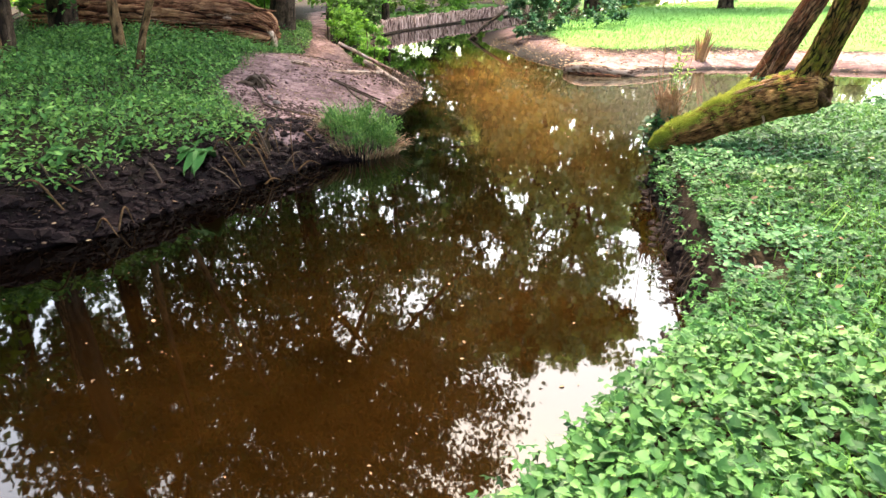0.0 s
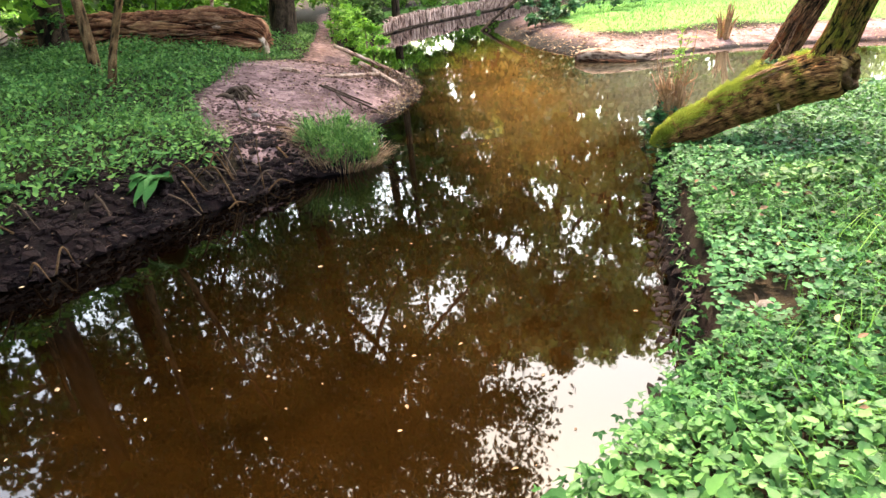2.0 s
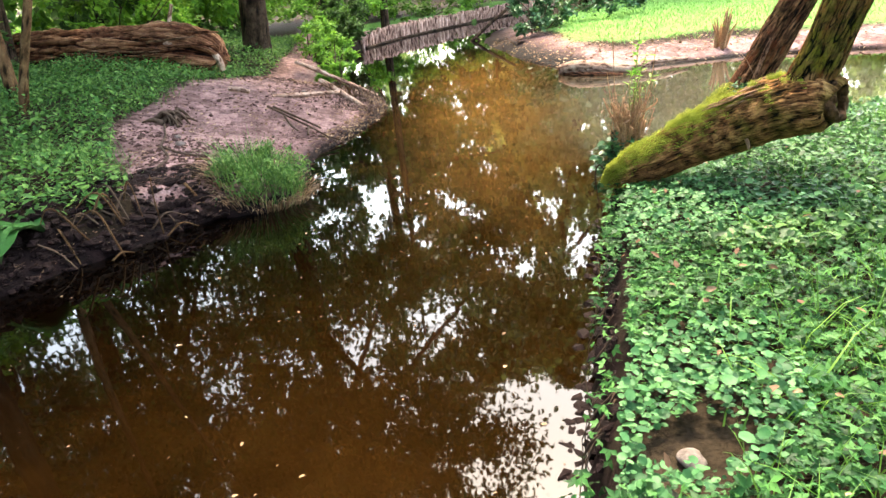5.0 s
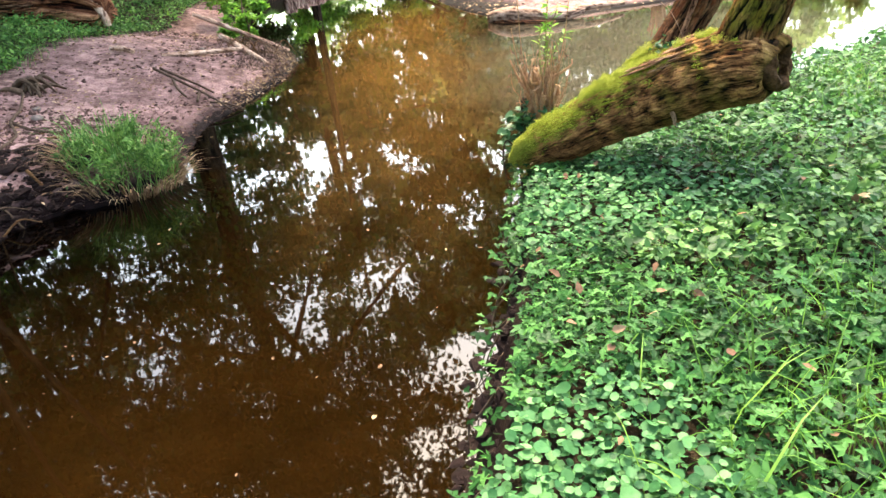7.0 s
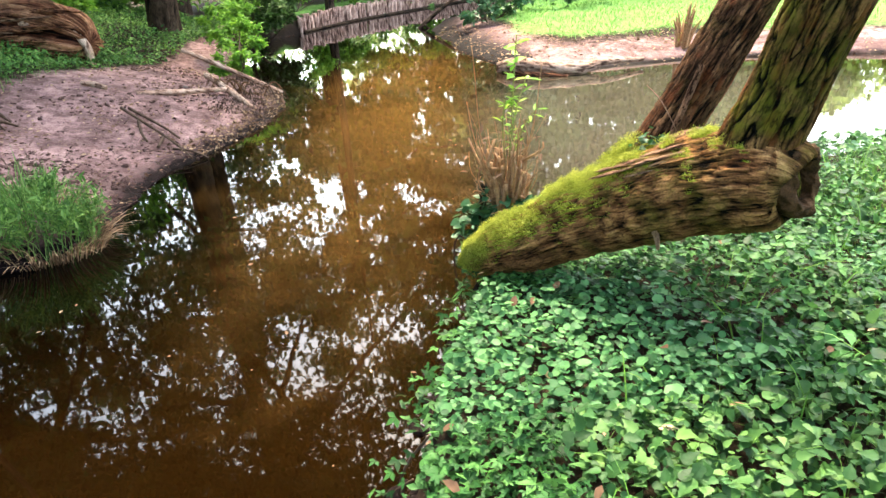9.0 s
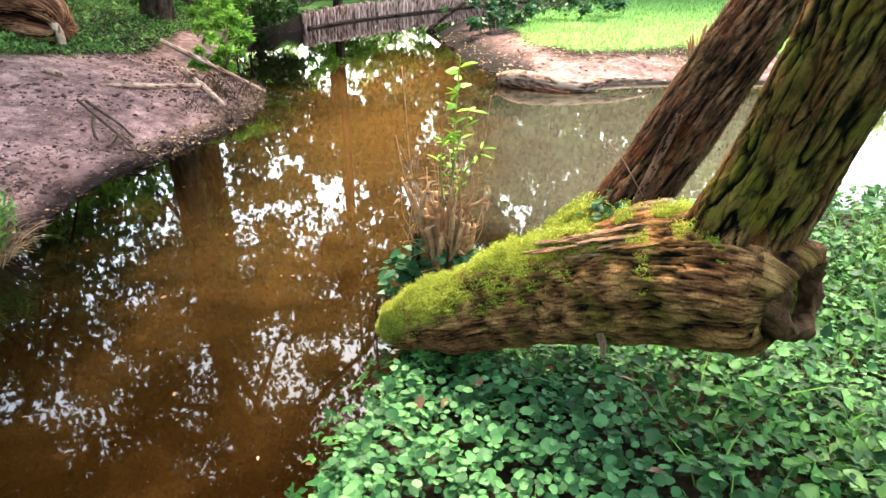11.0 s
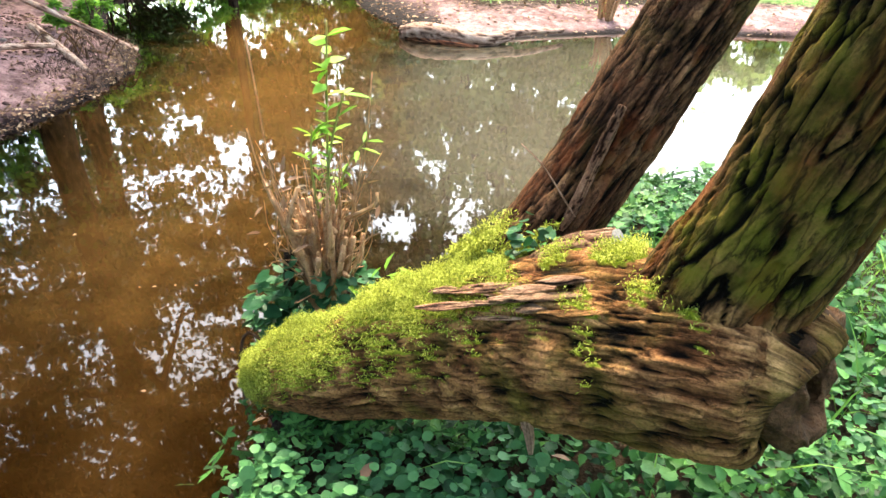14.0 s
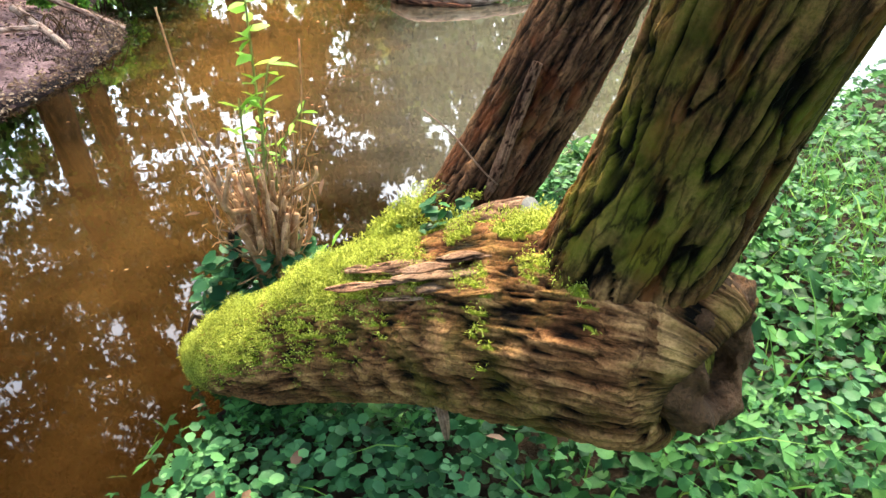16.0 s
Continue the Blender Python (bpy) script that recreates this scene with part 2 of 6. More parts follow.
def water_material():
    """Murky brown stream: sediment under a smooth, barely rippled surface, light and shade painted."""
    m, n, l, p, out = material("stream_water")
    g = n.new("ShaderNodeNewGeometry")
    pos = g.outputs["Position"]
    a = texnoise(n, l, 0.35, 4, 0.6, vec=pos)
    b = texnoise(n, l, 2.2, 5, 0.6, vec=pos)
    f = mathnode(n, l, "ADD", mathnode(n, l, "MULTIPLY", a.outputs[0], 0.6), mathnode(n, l, "MULTIPLY", b.outputs[0], 0.4))
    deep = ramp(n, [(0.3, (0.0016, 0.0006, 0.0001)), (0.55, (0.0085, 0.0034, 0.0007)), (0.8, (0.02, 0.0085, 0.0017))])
    lit_bed = ramp(n, [(0.25, (0.042, 0.019, 0.0045)), (0.55, (0.098, 0.047, 0.0125)), (0.8, (0.155, 0.082, 0.026))])
    l.new(f, deep.inputs[0])
    l.new(f, lit_bed.inputs[0])
    # sunlit midstream patch, painted into the colour as a paler bed
    mb = n.new("ShaderNodeMapping")
    mb.inputs["Location"].default_value = (-0.81, -2.3, 0)
    mb.inputs["Scale"].default_value = (0.72, 0.178, 0)
    l.new(pos, mb.inputs[0])
    ln = n.new("ShaderNodeVectorMath")
    ln.operation = "LENGTH"
    l.new(mb.outputs[0], ln.inputs[0])
    sb = n.new("ShaderNodeMapRange")
    sb.interpolation_type = "SMOOTHSTEP"
    l.new(mathnode(n, l, "ADD", ln.outputs["Value"], mathnode(n, l, "MULTIPLY", mathnode(n, l, "SUBTRACT", b.outputs[0], 0.5), 1.3)), sb.inputs[0])
    sb.inputs["From Min"].default_value, sb.inputs["From Max"].default_value = 0.05, 1.36
    sb.inputs["To Min"].default_value, sb.inputs["To Max"].default_value = 1.0, 0.0
    # murky pool past the willow: reflected trees and open-sky light painted in grey-green
    mg = n.new("ShaderNodeMapping")
    mg.inputs["Location"].default_value = (-0.95, -1.85, 0)
    mg.inputs["Scale"].default_value = (0.2, 0.165, 0)
    l.new(pos, mg.inputs[0])
    lg = n.new("ShaderNodeVectorMath")
    lg.operation = "LENGTH"
    l.new(mg.outputs[0], lg.inputs[0])
    sg = n.new("ShaderNodeMapRange")
    sg.interpolation_type = "SMOOTHSTEP"
    l.new(mathnode(n, l, "ADD", lg.outputs["Value"], mathnode(n, l, "MULTIPLY", mathnode(n, l, "SUBTRACT", b.outputs[0], 0.5), 0.4)), sg.inputs[0])
    sg.inputs["From Min"].default_value, sg.inputs["From Max"].default_value = 0.35, 0.75
    sg.inputs["To Min"].default_value, sg.inputs["To Max"].default_value = 1.0, 0.0
    silt_sheen = ramp(n, [(0.3, (0.029, 0.024, 0.016)), (0.7, (0.062, 0.053, 0.038))])
    l.new(f, silt_sheen.inputs[0])
    # shade and dark reflection by the wooded bank are painted in as near-black
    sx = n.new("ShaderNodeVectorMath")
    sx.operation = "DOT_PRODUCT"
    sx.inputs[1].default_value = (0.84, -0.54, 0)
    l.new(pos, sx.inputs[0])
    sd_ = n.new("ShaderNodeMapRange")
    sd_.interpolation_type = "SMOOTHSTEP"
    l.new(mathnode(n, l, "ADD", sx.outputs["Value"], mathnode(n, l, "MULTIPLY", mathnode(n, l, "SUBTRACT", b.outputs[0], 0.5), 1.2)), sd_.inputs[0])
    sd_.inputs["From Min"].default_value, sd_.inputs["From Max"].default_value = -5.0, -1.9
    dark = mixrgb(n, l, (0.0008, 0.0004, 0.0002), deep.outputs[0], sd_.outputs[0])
    bed = mixrgb(n, l, dark, silt_sheen.outputs[0], sg.outputs[0])
    l.new(mixrgb(n, l, bed, lit_bed.outputs[0], sb.outputs[0]), p.inputs["Base Color"])
    p.inputs["Roughness"].default_value = 0.02
    p.inputs["IOR"].default_value = 1.33
    p.inputs["Specular IOR Level"].default_value = 0.75
    mp = n.new("ShaderNodeMapping")
    mp.inputs["Scale"].default_value = (1.0, 1.15, 1.0)
    l.new(pos, mp.inputs[0])
    w1 = texnoise(n, l, 3.0, 3, 0.5, vec=mp.outputs[0])
    w2 = texnoise(n, l, 14.0, 2, 0.5, vec=mp.outputs[0])
    h = mathnode(n, l, "ADD", w1.outputs[0], mathnode(n, l, "MULTIPLY", w2.outputs[0], 0.02))
    bump(n, l, p, h, 0.011, 0.05)
    return m


M_GROUND, M_WATER = ground_material(), water_material()
M_COVER = leaf_material("ground_cover_leaf", (0.003, 0.02, 0.005), (0.02, 0.086, 0.02), (0.085, 0.225, 0.055), 0.5, 0.24, 0.12)
M_COVER_L = leaf_material("nettle_leaf", (0.011, 0.044, 0.011), (0.055, 0.155, 0.035), (0.2, 0.35, 0.09), 0.55, 0.3, 0.14)
M_HERB = leaf_material("herb_leaf", (0.007, 0.033, 0.008), (0.033, 0.108, 0.026), (0.13, 0.25, 0.065), 0.5, 0.25, 0.17)
M_YOUNG = leaf_material("young_nettle_leaf", (0.009, 0.04, 0.01), (0.038, 0.12, 0.028), (0.125, 0.26, 0.075), 0.5, 0.28, 0.17)
M_ROUND = leaf_material("ground_ivy_leaf", (0.005, 0.027, 0.009), (0.033, 0.122, 0.04), (0.12, 0.28, 0.1), 0.5, 0.26, 0.14)
M_GRASS = leaf_material("grass_blade", (0.035, 0.1, 0.014), (0.075, 0.19, 0.028), (0.17, 0.31, 0.055), 0.5, 0.35)
M_LAWN = leaf_material("lawn_blade", (0.08, 0.19, 0.04), (0.155, 0.31, 0.085), (0.27, 0.42, 0.14), 0.6, 0.2, patch=0.8)
M_REED = leaf_material("reed_grass_blade", (0.022, 0.065, 0.015), (0.075, 0.18, 0.038), (0.23, 0.36, 0.11), 0.5, 0.3)
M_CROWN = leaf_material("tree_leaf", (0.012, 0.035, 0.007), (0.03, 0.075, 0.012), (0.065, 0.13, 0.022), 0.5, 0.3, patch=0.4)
# copy of tree_leaf with open sunlight put into its lighter colour
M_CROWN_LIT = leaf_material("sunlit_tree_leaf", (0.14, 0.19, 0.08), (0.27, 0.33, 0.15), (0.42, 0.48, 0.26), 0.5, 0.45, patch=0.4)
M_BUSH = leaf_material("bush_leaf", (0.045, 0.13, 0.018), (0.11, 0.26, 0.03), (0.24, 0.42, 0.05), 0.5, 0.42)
M_LAUREL = leaf_material("laurel_leaf", (0.015, 0.06, 0.025), (0.04, 0.12, 0.05), (0.1, 0.2, 0.1), 0.3, 0.15)
M_SPROUT = leaf_material("sprout_leaf", (0.1, 0.24, 0.03), (0.19, 0.4, 0.05), (0.36, 0.52, 0.09), 0.45, 0.4)
M_IVY = leaf_material("ivy_leaf", (0.008, 0.04, 0.014), (0.022, 0.085, 0.03), (0.06, 0.16, 0.06), 0.4, 0.15)
M_MOSS = leaf_material("moss_frond", (0.05, 0.065, 0.005), (0.25, 0.275, 0.028), (0.55, 0.56, 0.13), 0.8, 0.3, patch=18)
M_LITTER = leaf_material("fallen_leaf", (0.06, 0.03, 0.018), (0.17, 0.095, 0.055), (0.45, 0.32, 0.2), 0.7, 0.1, patch=3)
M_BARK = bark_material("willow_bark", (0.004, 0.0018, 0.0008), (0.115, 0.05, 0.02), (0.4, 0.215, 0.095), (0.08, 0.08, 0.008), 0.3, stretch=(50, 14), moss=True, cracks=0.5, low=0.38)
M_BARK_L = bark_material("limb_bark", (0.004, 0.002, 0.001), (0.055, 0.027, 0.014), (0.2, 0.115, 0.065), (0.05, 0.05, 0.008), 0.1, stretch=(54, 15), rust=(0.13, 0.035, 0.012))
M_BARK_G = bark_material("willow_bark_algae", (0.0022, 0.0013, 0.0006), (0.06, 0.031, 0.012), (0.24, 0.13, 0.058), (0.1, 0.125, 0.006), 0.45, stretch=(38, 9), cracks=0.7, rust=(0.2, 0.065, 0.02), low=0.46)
M_BARK_D = bark_material("dark_tree_bark", (0.008, 0.006, 0.005), (0.04, 0.028, 0.02), (0.09, 0.065, 0.048))
M_SAP = bark_material("sapling_bark", (0.014, 0.008, 0.004), (0.075, 0.044, 0.022), (0.2, 0.125, 0.068), stretch=(18, 8), cracks=0.3)
M_WOOD = bark_material("rotten_wood", (0.008, 0.0035, 0.003), (0.13, 0.046, 0.027), (0.46, 0.25, 0.15), stretch=(30, 1.6))
M_STICK = bark_material("bleached_wood", (0.1, 0.06, 0.045), (0.31, 0.21, 0.165), (0.52, 0.4, 0.33), stretch=(40, 4), cracks=0.3)
M_TWIG = plain_material("dark_twig", (0.03, 0.018, 0.012), (0.1, 0.065, 0.045), 20)
M_FACE = plain_material("weathered_sawn_wood", (0.07, 0.07, 0.065), (0.2, 0.19, 0.175), 40, 0.85)
M_BARE = bark_material("bare_wood", (0.035, 0.017, 0.011), (0.19, 0.108, 0.07), (0.42, 0.28, 0.2), stretch=(80, 8), cracks=0.5)
# dark end of the range puts the hole's shade into the wood colour
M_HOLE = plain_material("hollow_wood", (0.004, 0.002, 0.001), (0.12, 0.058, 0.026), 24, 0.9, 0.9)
M_POST = bark_material("weathered_pile", (0.1, 0.058, 0.05), (0.4, 0.26, 0.225), (0.62, 0.46, 0.41), stretch=(20, 2))
M_DEBRIS = leaf_material("twig_debris", (0.01, 0.005, 0.004), (0.04, 0.022, 0.016), (0.16, 0.1, 0.075), 0.75, 0.0, patch=4)
M_STONE = plain_material("stone", (0.06, 0.045, 0.038), (0.2, 0.165, 0.145), 12)
M_STEM = plain_material("green_stem", (0.1, 0.12, 0.03), (0.24, 0.25, 0.08), 30)
M_SHOOT = plain_material("dry_shoot", (0.14, 0.065, 0.03), (0.5, 0.29, 0.15), 40, 0.75)
M_CLOD = plain_material("earth_clod", (0.02, 0.01, 0.009), (0.12, 0.07, 0.06), 30, 0.95, 0.8, 0.05)
# dark mud with the overgrown bank's shade put into its near-black tone
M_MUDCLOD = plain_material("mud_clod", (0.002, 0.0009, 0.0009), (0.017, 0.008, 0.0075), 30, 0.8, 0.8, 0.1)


# ---- builders ----
def mesh_of(name, verts, faces, uvs=None, smooth=True):
    """A mesh from arrays; faces is an (n, 3) or (n, 4) array."""
    me = bpy.data.meshes.new(name)
    verts, faces = np.asarray(verts, np.float32), np.asarray(faces, np.int32)
    k = faces.shape[1]
    me.vertices.add(len(verts))
    me.vertices.foreach_set("co", verts.ravel())
    me.loops.add(faces.size)
    me.loops.foreach_set("vertex_index", faces.ravel())
    me.polygons.add(len(faces))
    me.polygons.foreach_set("loop_start", np.arange(0, faces.size, k, dtype=np.int32))
    me.polygons.foreach_set("use_smooth", np.full(len(faces), smooth))
    if uvs is not None:
        lay = me.uv_layers.new(name="UVMap")
        lay.data.foreach_set("uv", np.asarray(uvs, np.float32)[faces.ravel()].ravel())
    me.update(calc_edges=True)
    return me


def thing(name, at, label, category, group="", kind=""):
    ob = new(name)
    ob.location = at
    ob.empty_display_size = 0.2
    return tagged(ob, label, category, group, kind)


def part(name, me, mat, parent, label=""):
    """One mesh under a thing or a part; its coordinates are the world's."""
    me.materials.append(mat)
    ob = new(name, me)
    if parent is not None:
        ob.parent = parent
        base = Vector(parent.location)
        up = parent.parent
        while up is not None:
            base += Vector(up.location)
            up = up.parent
        me.transform(Matrix.Translation(-base))
    if label:
        ob["label"] = label
    return ob


def solo(name, me, mat, label, category, kind="", group=""):
    me.materials.append(mat)
    return tagged(new(name, me), label, category, group, kind)


def smooth_path(pts, n):
    """n points on a Catmull-Rom curve through pts (rows of any width)."""
    P = np.asarray(pts, float)
    P = np.vstack([2 * P[0] - P[1], P, 2 * P[-1] - P[-2]])
    s = np.linspace(0, len(P) - 3 - 1e-6, n)
    i = s.astype(int)
    t = (s - i)[:, None]
    a, b, c, d = P[i], P[i + 1], P[i + 2], P[i + 3]
    return 0.5 * (2 * b + (c - a) * t + (2 * a - 5 * b + 4 * c - d) * t ** 2 + (3 * b - a - 3 * c + d) * t ** 3)


def tube(name, pts, rings=24, segs=10, shape=None, cap=True, oval=1.0):
    """A round body along pts (x, y, z, radius). shape(s, angle, place), s in metres along it, adds to the radius. UVs run round and along in metres."""
    C = smooth_path(pts, max(rings, 40) * 3)
    run = np.concatenate([[0], np.cumsum(np.linalg.norm(np.diff(C[:, :3], axis=0), axis=1) + np.abs(np.diff(C[:, 3])))])
    even = np.linspace(0, run[-1], rings)
    C = np.stack([np.interp(even, run, C[:, j]) for j in range(4)], 1)
    P, R = C[:, :3], np.maximum(C[:, 3], 0.0005)
    T = np.gradient(P, axis=0)
    T /= np.linalg.norm(T, axis=1)[:, None]
    up = np.array([0, 0, 1.0]) if abs(T[0][2]) < 0.9 else np.array([0, 1.0, 0])
    U = np.cross(T[0], up)
    length = np.concatenate([[0], np.cumsum(np.linalg.norm(np.diff(P, axis=0), axis=1))])
    ang = np.linspace(0, 2 * math.pi, segs + 1)
    V, UV, rel = [], [], []
    for k in range(rings):
        U = U - T[k] * (U @ T[k])
        U /= np.linalg.norm(U)
        W = np.cross(T[k], U)
        dirs = np.cos(ang)[:, None] * U + np.sin(ang)[:, None] * W * oval
        r = np.full(segs + 1, R[k])
        if shape:
            r = r + np.array([shape(length[k], a, P[k] + d * R[k]) for a, d in zip(ang[:-1], dirs)] + [0])
            r[-1] = r[0]
        rel.append(r - R[k])
        V.append(P[k] + dirs * r[:, None])
        UV.append(np.stack([ang / (2 * math.pi) * 2 * math.pi * R.mean(), np.full(segs + 1, length[k])], 1))
    V, UV = np.concatenate(V), np.concatenate(UV)
    w = segs + 1
    idx = np.arange((rings - 1) * w).reshape(rings - 1, w)[:, :-1].ravel()
    F = np.stack([idx, idx + 1, idx + w + 1, idx + w], 1)
    if cap:
        for row, rev in ((0, True), (rings - 1, False)):
            c = len(V)
            V = np.vstack([V, P[row]])
            UV = np.vstack([UV, UV[row * w]])
            j = row * w + np.arange(segs)
            f = np.stack([j, j + 1, np.full(segs, c), np.full(segs, c)], 1)
            if rev:
                f = f[:, ::-1]
            F = np.vstack([F, f])
    tri = F[:, 2] == F[:, 3]
    tri2 = F[:, 0] == F[:, 1]
    quads, tr = F[~(tri | tri2)], np.vstack([F[tri][:, :3], F[tri2][:, 1:]])
    F3 = np.vstack([quads[:, :3], quads[:, [0, 2, 3]], tr])
    me = mesh_of(name, V, F3, UV)
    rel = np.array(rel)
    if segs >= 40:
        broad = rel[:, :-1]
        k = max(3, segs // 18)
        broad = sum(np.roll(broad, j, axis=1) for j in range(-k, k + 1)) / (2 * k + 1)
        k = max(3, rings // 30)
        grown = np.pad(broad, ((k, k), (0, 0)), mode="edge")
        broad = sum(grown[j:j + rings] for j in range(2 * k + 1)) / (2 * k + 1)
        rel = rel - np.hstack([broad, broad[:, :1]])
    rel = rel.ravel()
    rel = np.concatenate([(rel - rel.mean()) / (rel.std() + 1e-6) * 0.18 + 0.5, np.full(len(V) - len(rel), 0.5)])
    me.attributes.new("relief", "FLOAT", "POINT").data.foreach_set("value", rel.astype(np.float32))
    return me


def ridged(around, along=8.0, amp=0.01, seed=0.0):
    """Bark plates with cracks that run along the limb: plates round it (in sixths) and per metre along it."""
    def f(s, a, p):
        q = Vector((math.cos(a) * around + seed, math.sin(a) * around, s * along))
        w = noise.noise(Vector((q.x * 0.5, q.y * 0.5, q.z * 0.8))) * 1.1
        w += noise.noise(Vector((q.x * 2.3, q.y * 2.3, q.z * 3.1))) * 0.25
        v = abs(noise.noise(Vector((q.x + w, q.y - w, q.z))))
        v2 = abs(noise.noise(Vector((q.x * 2.1 - w, q.y * 2.1, q.z * 1.7 + 5))))
        v3 = noise.noise(q * 4.7)
        return amp * (2.0 * min(v * 7.5, 0.9) - 1.6 + 0.3 * min(v2 * 5, 0.8) + 0.25 * v3)
    return f


def plated(around, along, amp, seed=0.0, warp=0.35):
    """Bark of separate plates with cracks between: 2 pi * around plates round the limb, along per metre of it."""
    def f(s, a, p):
        q = Vector((math.cos(a) * around + seed, math.sin(a) * around, s * along))
        q += noise.noise_vector(q * 0.9) * warp + noise.noise_vector(q * 2.7) * warp * 0.4
        d, c = noise.voronoi(q)
        c0 = c[0]
        h = noise.cell(c0 * 7.31 + Vector((0.37, 0.11, 0.73)))
        edge = min((d[1] - d[0]) * 5.0, 0.8)
        tilt = (q.z - c0.z) * 0.35 + ((q.x - c0.x) * math.sin(a) - (q.y - c0.y) * math.cos(a)) * 0.5
        rid = min(abs(noise.noise(Vector((q.x * 1.3, q.y * 1.3, q.z * 0.7 + 3)))) * 6, 0.8)
        return amp * (1.2 * edge + 0.9 * rid - 1.3 + 0.5 * h + 0.6 * tilt + 0.45 * noise.noise(q * 3.3) + 0.3 * noise.noise(q * 8))
    return f


def smooth(lo, hi, v):
    v = min(max((v - lo) / (hi - lo), 0.0), 1.0)
    return v * v * (3 - 2 * v)


def furrowed(around, along, amp, seed=0.0, depth=1.9, flake=0.5, gap=0.14):
    """Old bark: narrow cracks that part and join along the limb, wide here and there, round flat plates broken across."""
    def f(s, a, p):
        q = Vector((math.cos(a) * around + seed, math.sin(a) * around, s * along))
        q += noise.noise_vector(q * 1.1) * 0.3 + noise.noise_vector(q * 3.1) * 0.12 + noise.noise_vector(q * 8.0) * 0.05
        wide = gap + 1.6 * gap * max(0.0, noise.noise(q * 0.45 + Vector((9, 2, 5))) + 0.2)
        crack = smooth(0.0, wide, abs(noise.noise(q)))
        d, c = noise.voronoi(Vector((q.x * 0.85, q.y * 0.85, q.z * 1.35)))
        edge = smooth(0.0, 0.16, d[1] - d[0])
        step = noise.cell(c[0] * 5.17 + Vector((0.31, 0.17, 0.71))) - 0.5 + (q.z * 1.35 - c[0].z) * 0.45
        fine = noise.noise(Vector((q.x * 6, q.y * 6, q.z * 3))) * 0.14 + noise.noise(q * 13.0) * 0.1
        return amp * (depth * (crack - 0.9) + 0.75 * (edge - 0.9) + flake * step + fine)
    return f


def lathe(name, centre, axis, profile, segs, shape):
    """Rings round an axis; profile rows: distance along the axis, radius. shape(angle, place) adds to the radius."""
    D = Vector(axis).normalized()
    U = D.cross(Vector((0, 0, 1))).normalized()
    W = D.cross(U)
    V = []
    for h, r in profile:
        for k in range(segs):
            a = 2 * math.pi * k / segs
            d = U * math.cos(a) + W * math.sin(a)
            p = Vector(centre) + D * h + d * r
            V.append(p + d * shape(a, p) + D * shape(a + 1.0, p) * 0.8)
    m = len(profile)
    F = [(i * segs + k, i * segs + (k + 1) % segs, (i + 1) * segs + (k + 1) % segs, (i + 1) * segs + k) for i in range(m - 1) for k in range(segs)]
    return mesh_of(name, [tuple(v) for v in V], np.array(F))


LEAF_HEART = (np.array([(0, 0, 0), (-0.34, -0.1, 0.06), (-0.5, 0.28, 0.09), (-0.36, 0.66, 0.05), (0, 1.0, -0.08), (0.36, 0.66, 0.05), (0.5, 0.28, 0.09), (0.34, -0.1, 0.06), (0, 0.4, -0.03)], float),
              np.array([(8, 0, 1), (8, 1, 2), (8, 2, 3), (8, 3, 4), (8, 4, 5), (8, 5, 6), (8, 6, 7), (8, 7, 0)]))
LEAF_OVAL = (np.array([(0, 0, 0), (-0.27, 0.3, 0.05), (-0.2, 0.68, 0.04), (0, 1.0, -0.06), (0.2, 0.68, 0.04), (0.27, 0.3, 0.05)], float),
             np.array([(0, 2, 1), (0, 3, 2), (0, 4, 3), (0, 5, 4)]))
LEAF_TRI = (np.array([(0, 0, 0)] + [(math.sin(a) * u + math.cos(a) * w, math.cos(a) * u - math.sin(a) * w, z) for a in (-1.15, 0.0, 1.15) for u, w, z in ((0.42, -0.24, 0.06), (1.0 if a == 0 else 0.85, 0, -0.06), (0.42, 0.24, 0.06))], float),
            np.array([(0, 2, 1), (0, 3, 2), (0, 5, 4), (0, 6, 5), (0, 8, 7), (0, 9, 8)]))
LEAF_LONG = (np.array([(0, 0, 0), (-0.12, 0.3, 0.03), (-0.1, 0.65, 0.01), (0, 1.0, -0.12), (0.1, 0.65, 0.01), (0.12, 0.3, 0.03)], float),
             np.array([(0, 2, 1), (0, 3, 2), (0, 4, 3), (0, 5, 4)]))
_rim = [(a, 1.0 - 0.1 * (k % 2)) for k, a in enumerate(np.linspace(0.35, 2 * math.pi - 0.35, 11))]
LEAF_ROUND = (np.array([(0, 0, 0)] + [(-0.5 * q * math.sin(a), 0.42 - 0.52 * q * math.cos(a), 0.09 * abs(math.sin(a)) + 0.03 * (k % 2) - 0.03 * math.cos(a)) for k, (a, q) in enumerate(_rim)] + [(0, 0.42, -0.02)], float),
              np.array([(12, k, k + 1) for k in range(11)] + [(12, 11, 0)]))
_saw = [(0.22, 0.06, 0.05), (0.36, 0.27, 0.07), (0.27, 0.36, 0.05), (0.27, 0.56, 0.03), (0.15, 0.68, 0.0)]
LEAF_SAW = (np.array([(0, 0, 0), (0, 0.45, -0.03), (0, 1.0, -0.12)] + [(-x, y, z) for x, y, z in _saw] + [(x, y, z) for x, y, z in _saw], float),
            np.array([(0, 1, 3), (3, 1, 4), (4, 1, 5), (5, 1, 6), (6, 1, 7), (7, 1, 2), (0, 8, 1), (8, 9, 1), (9, 10, 1), (10, 11, 1), (11, 12, 1), (12, 2, 1)]))
LEAF_THIN = (np.array([(0, 0, 0), (-0.13, 0.45, 0.03), (0, 1.0, -0.08), (0.13, 0.45, 0.03)], float), np.array([(0, 2, 1), (0, 3, 2)]))
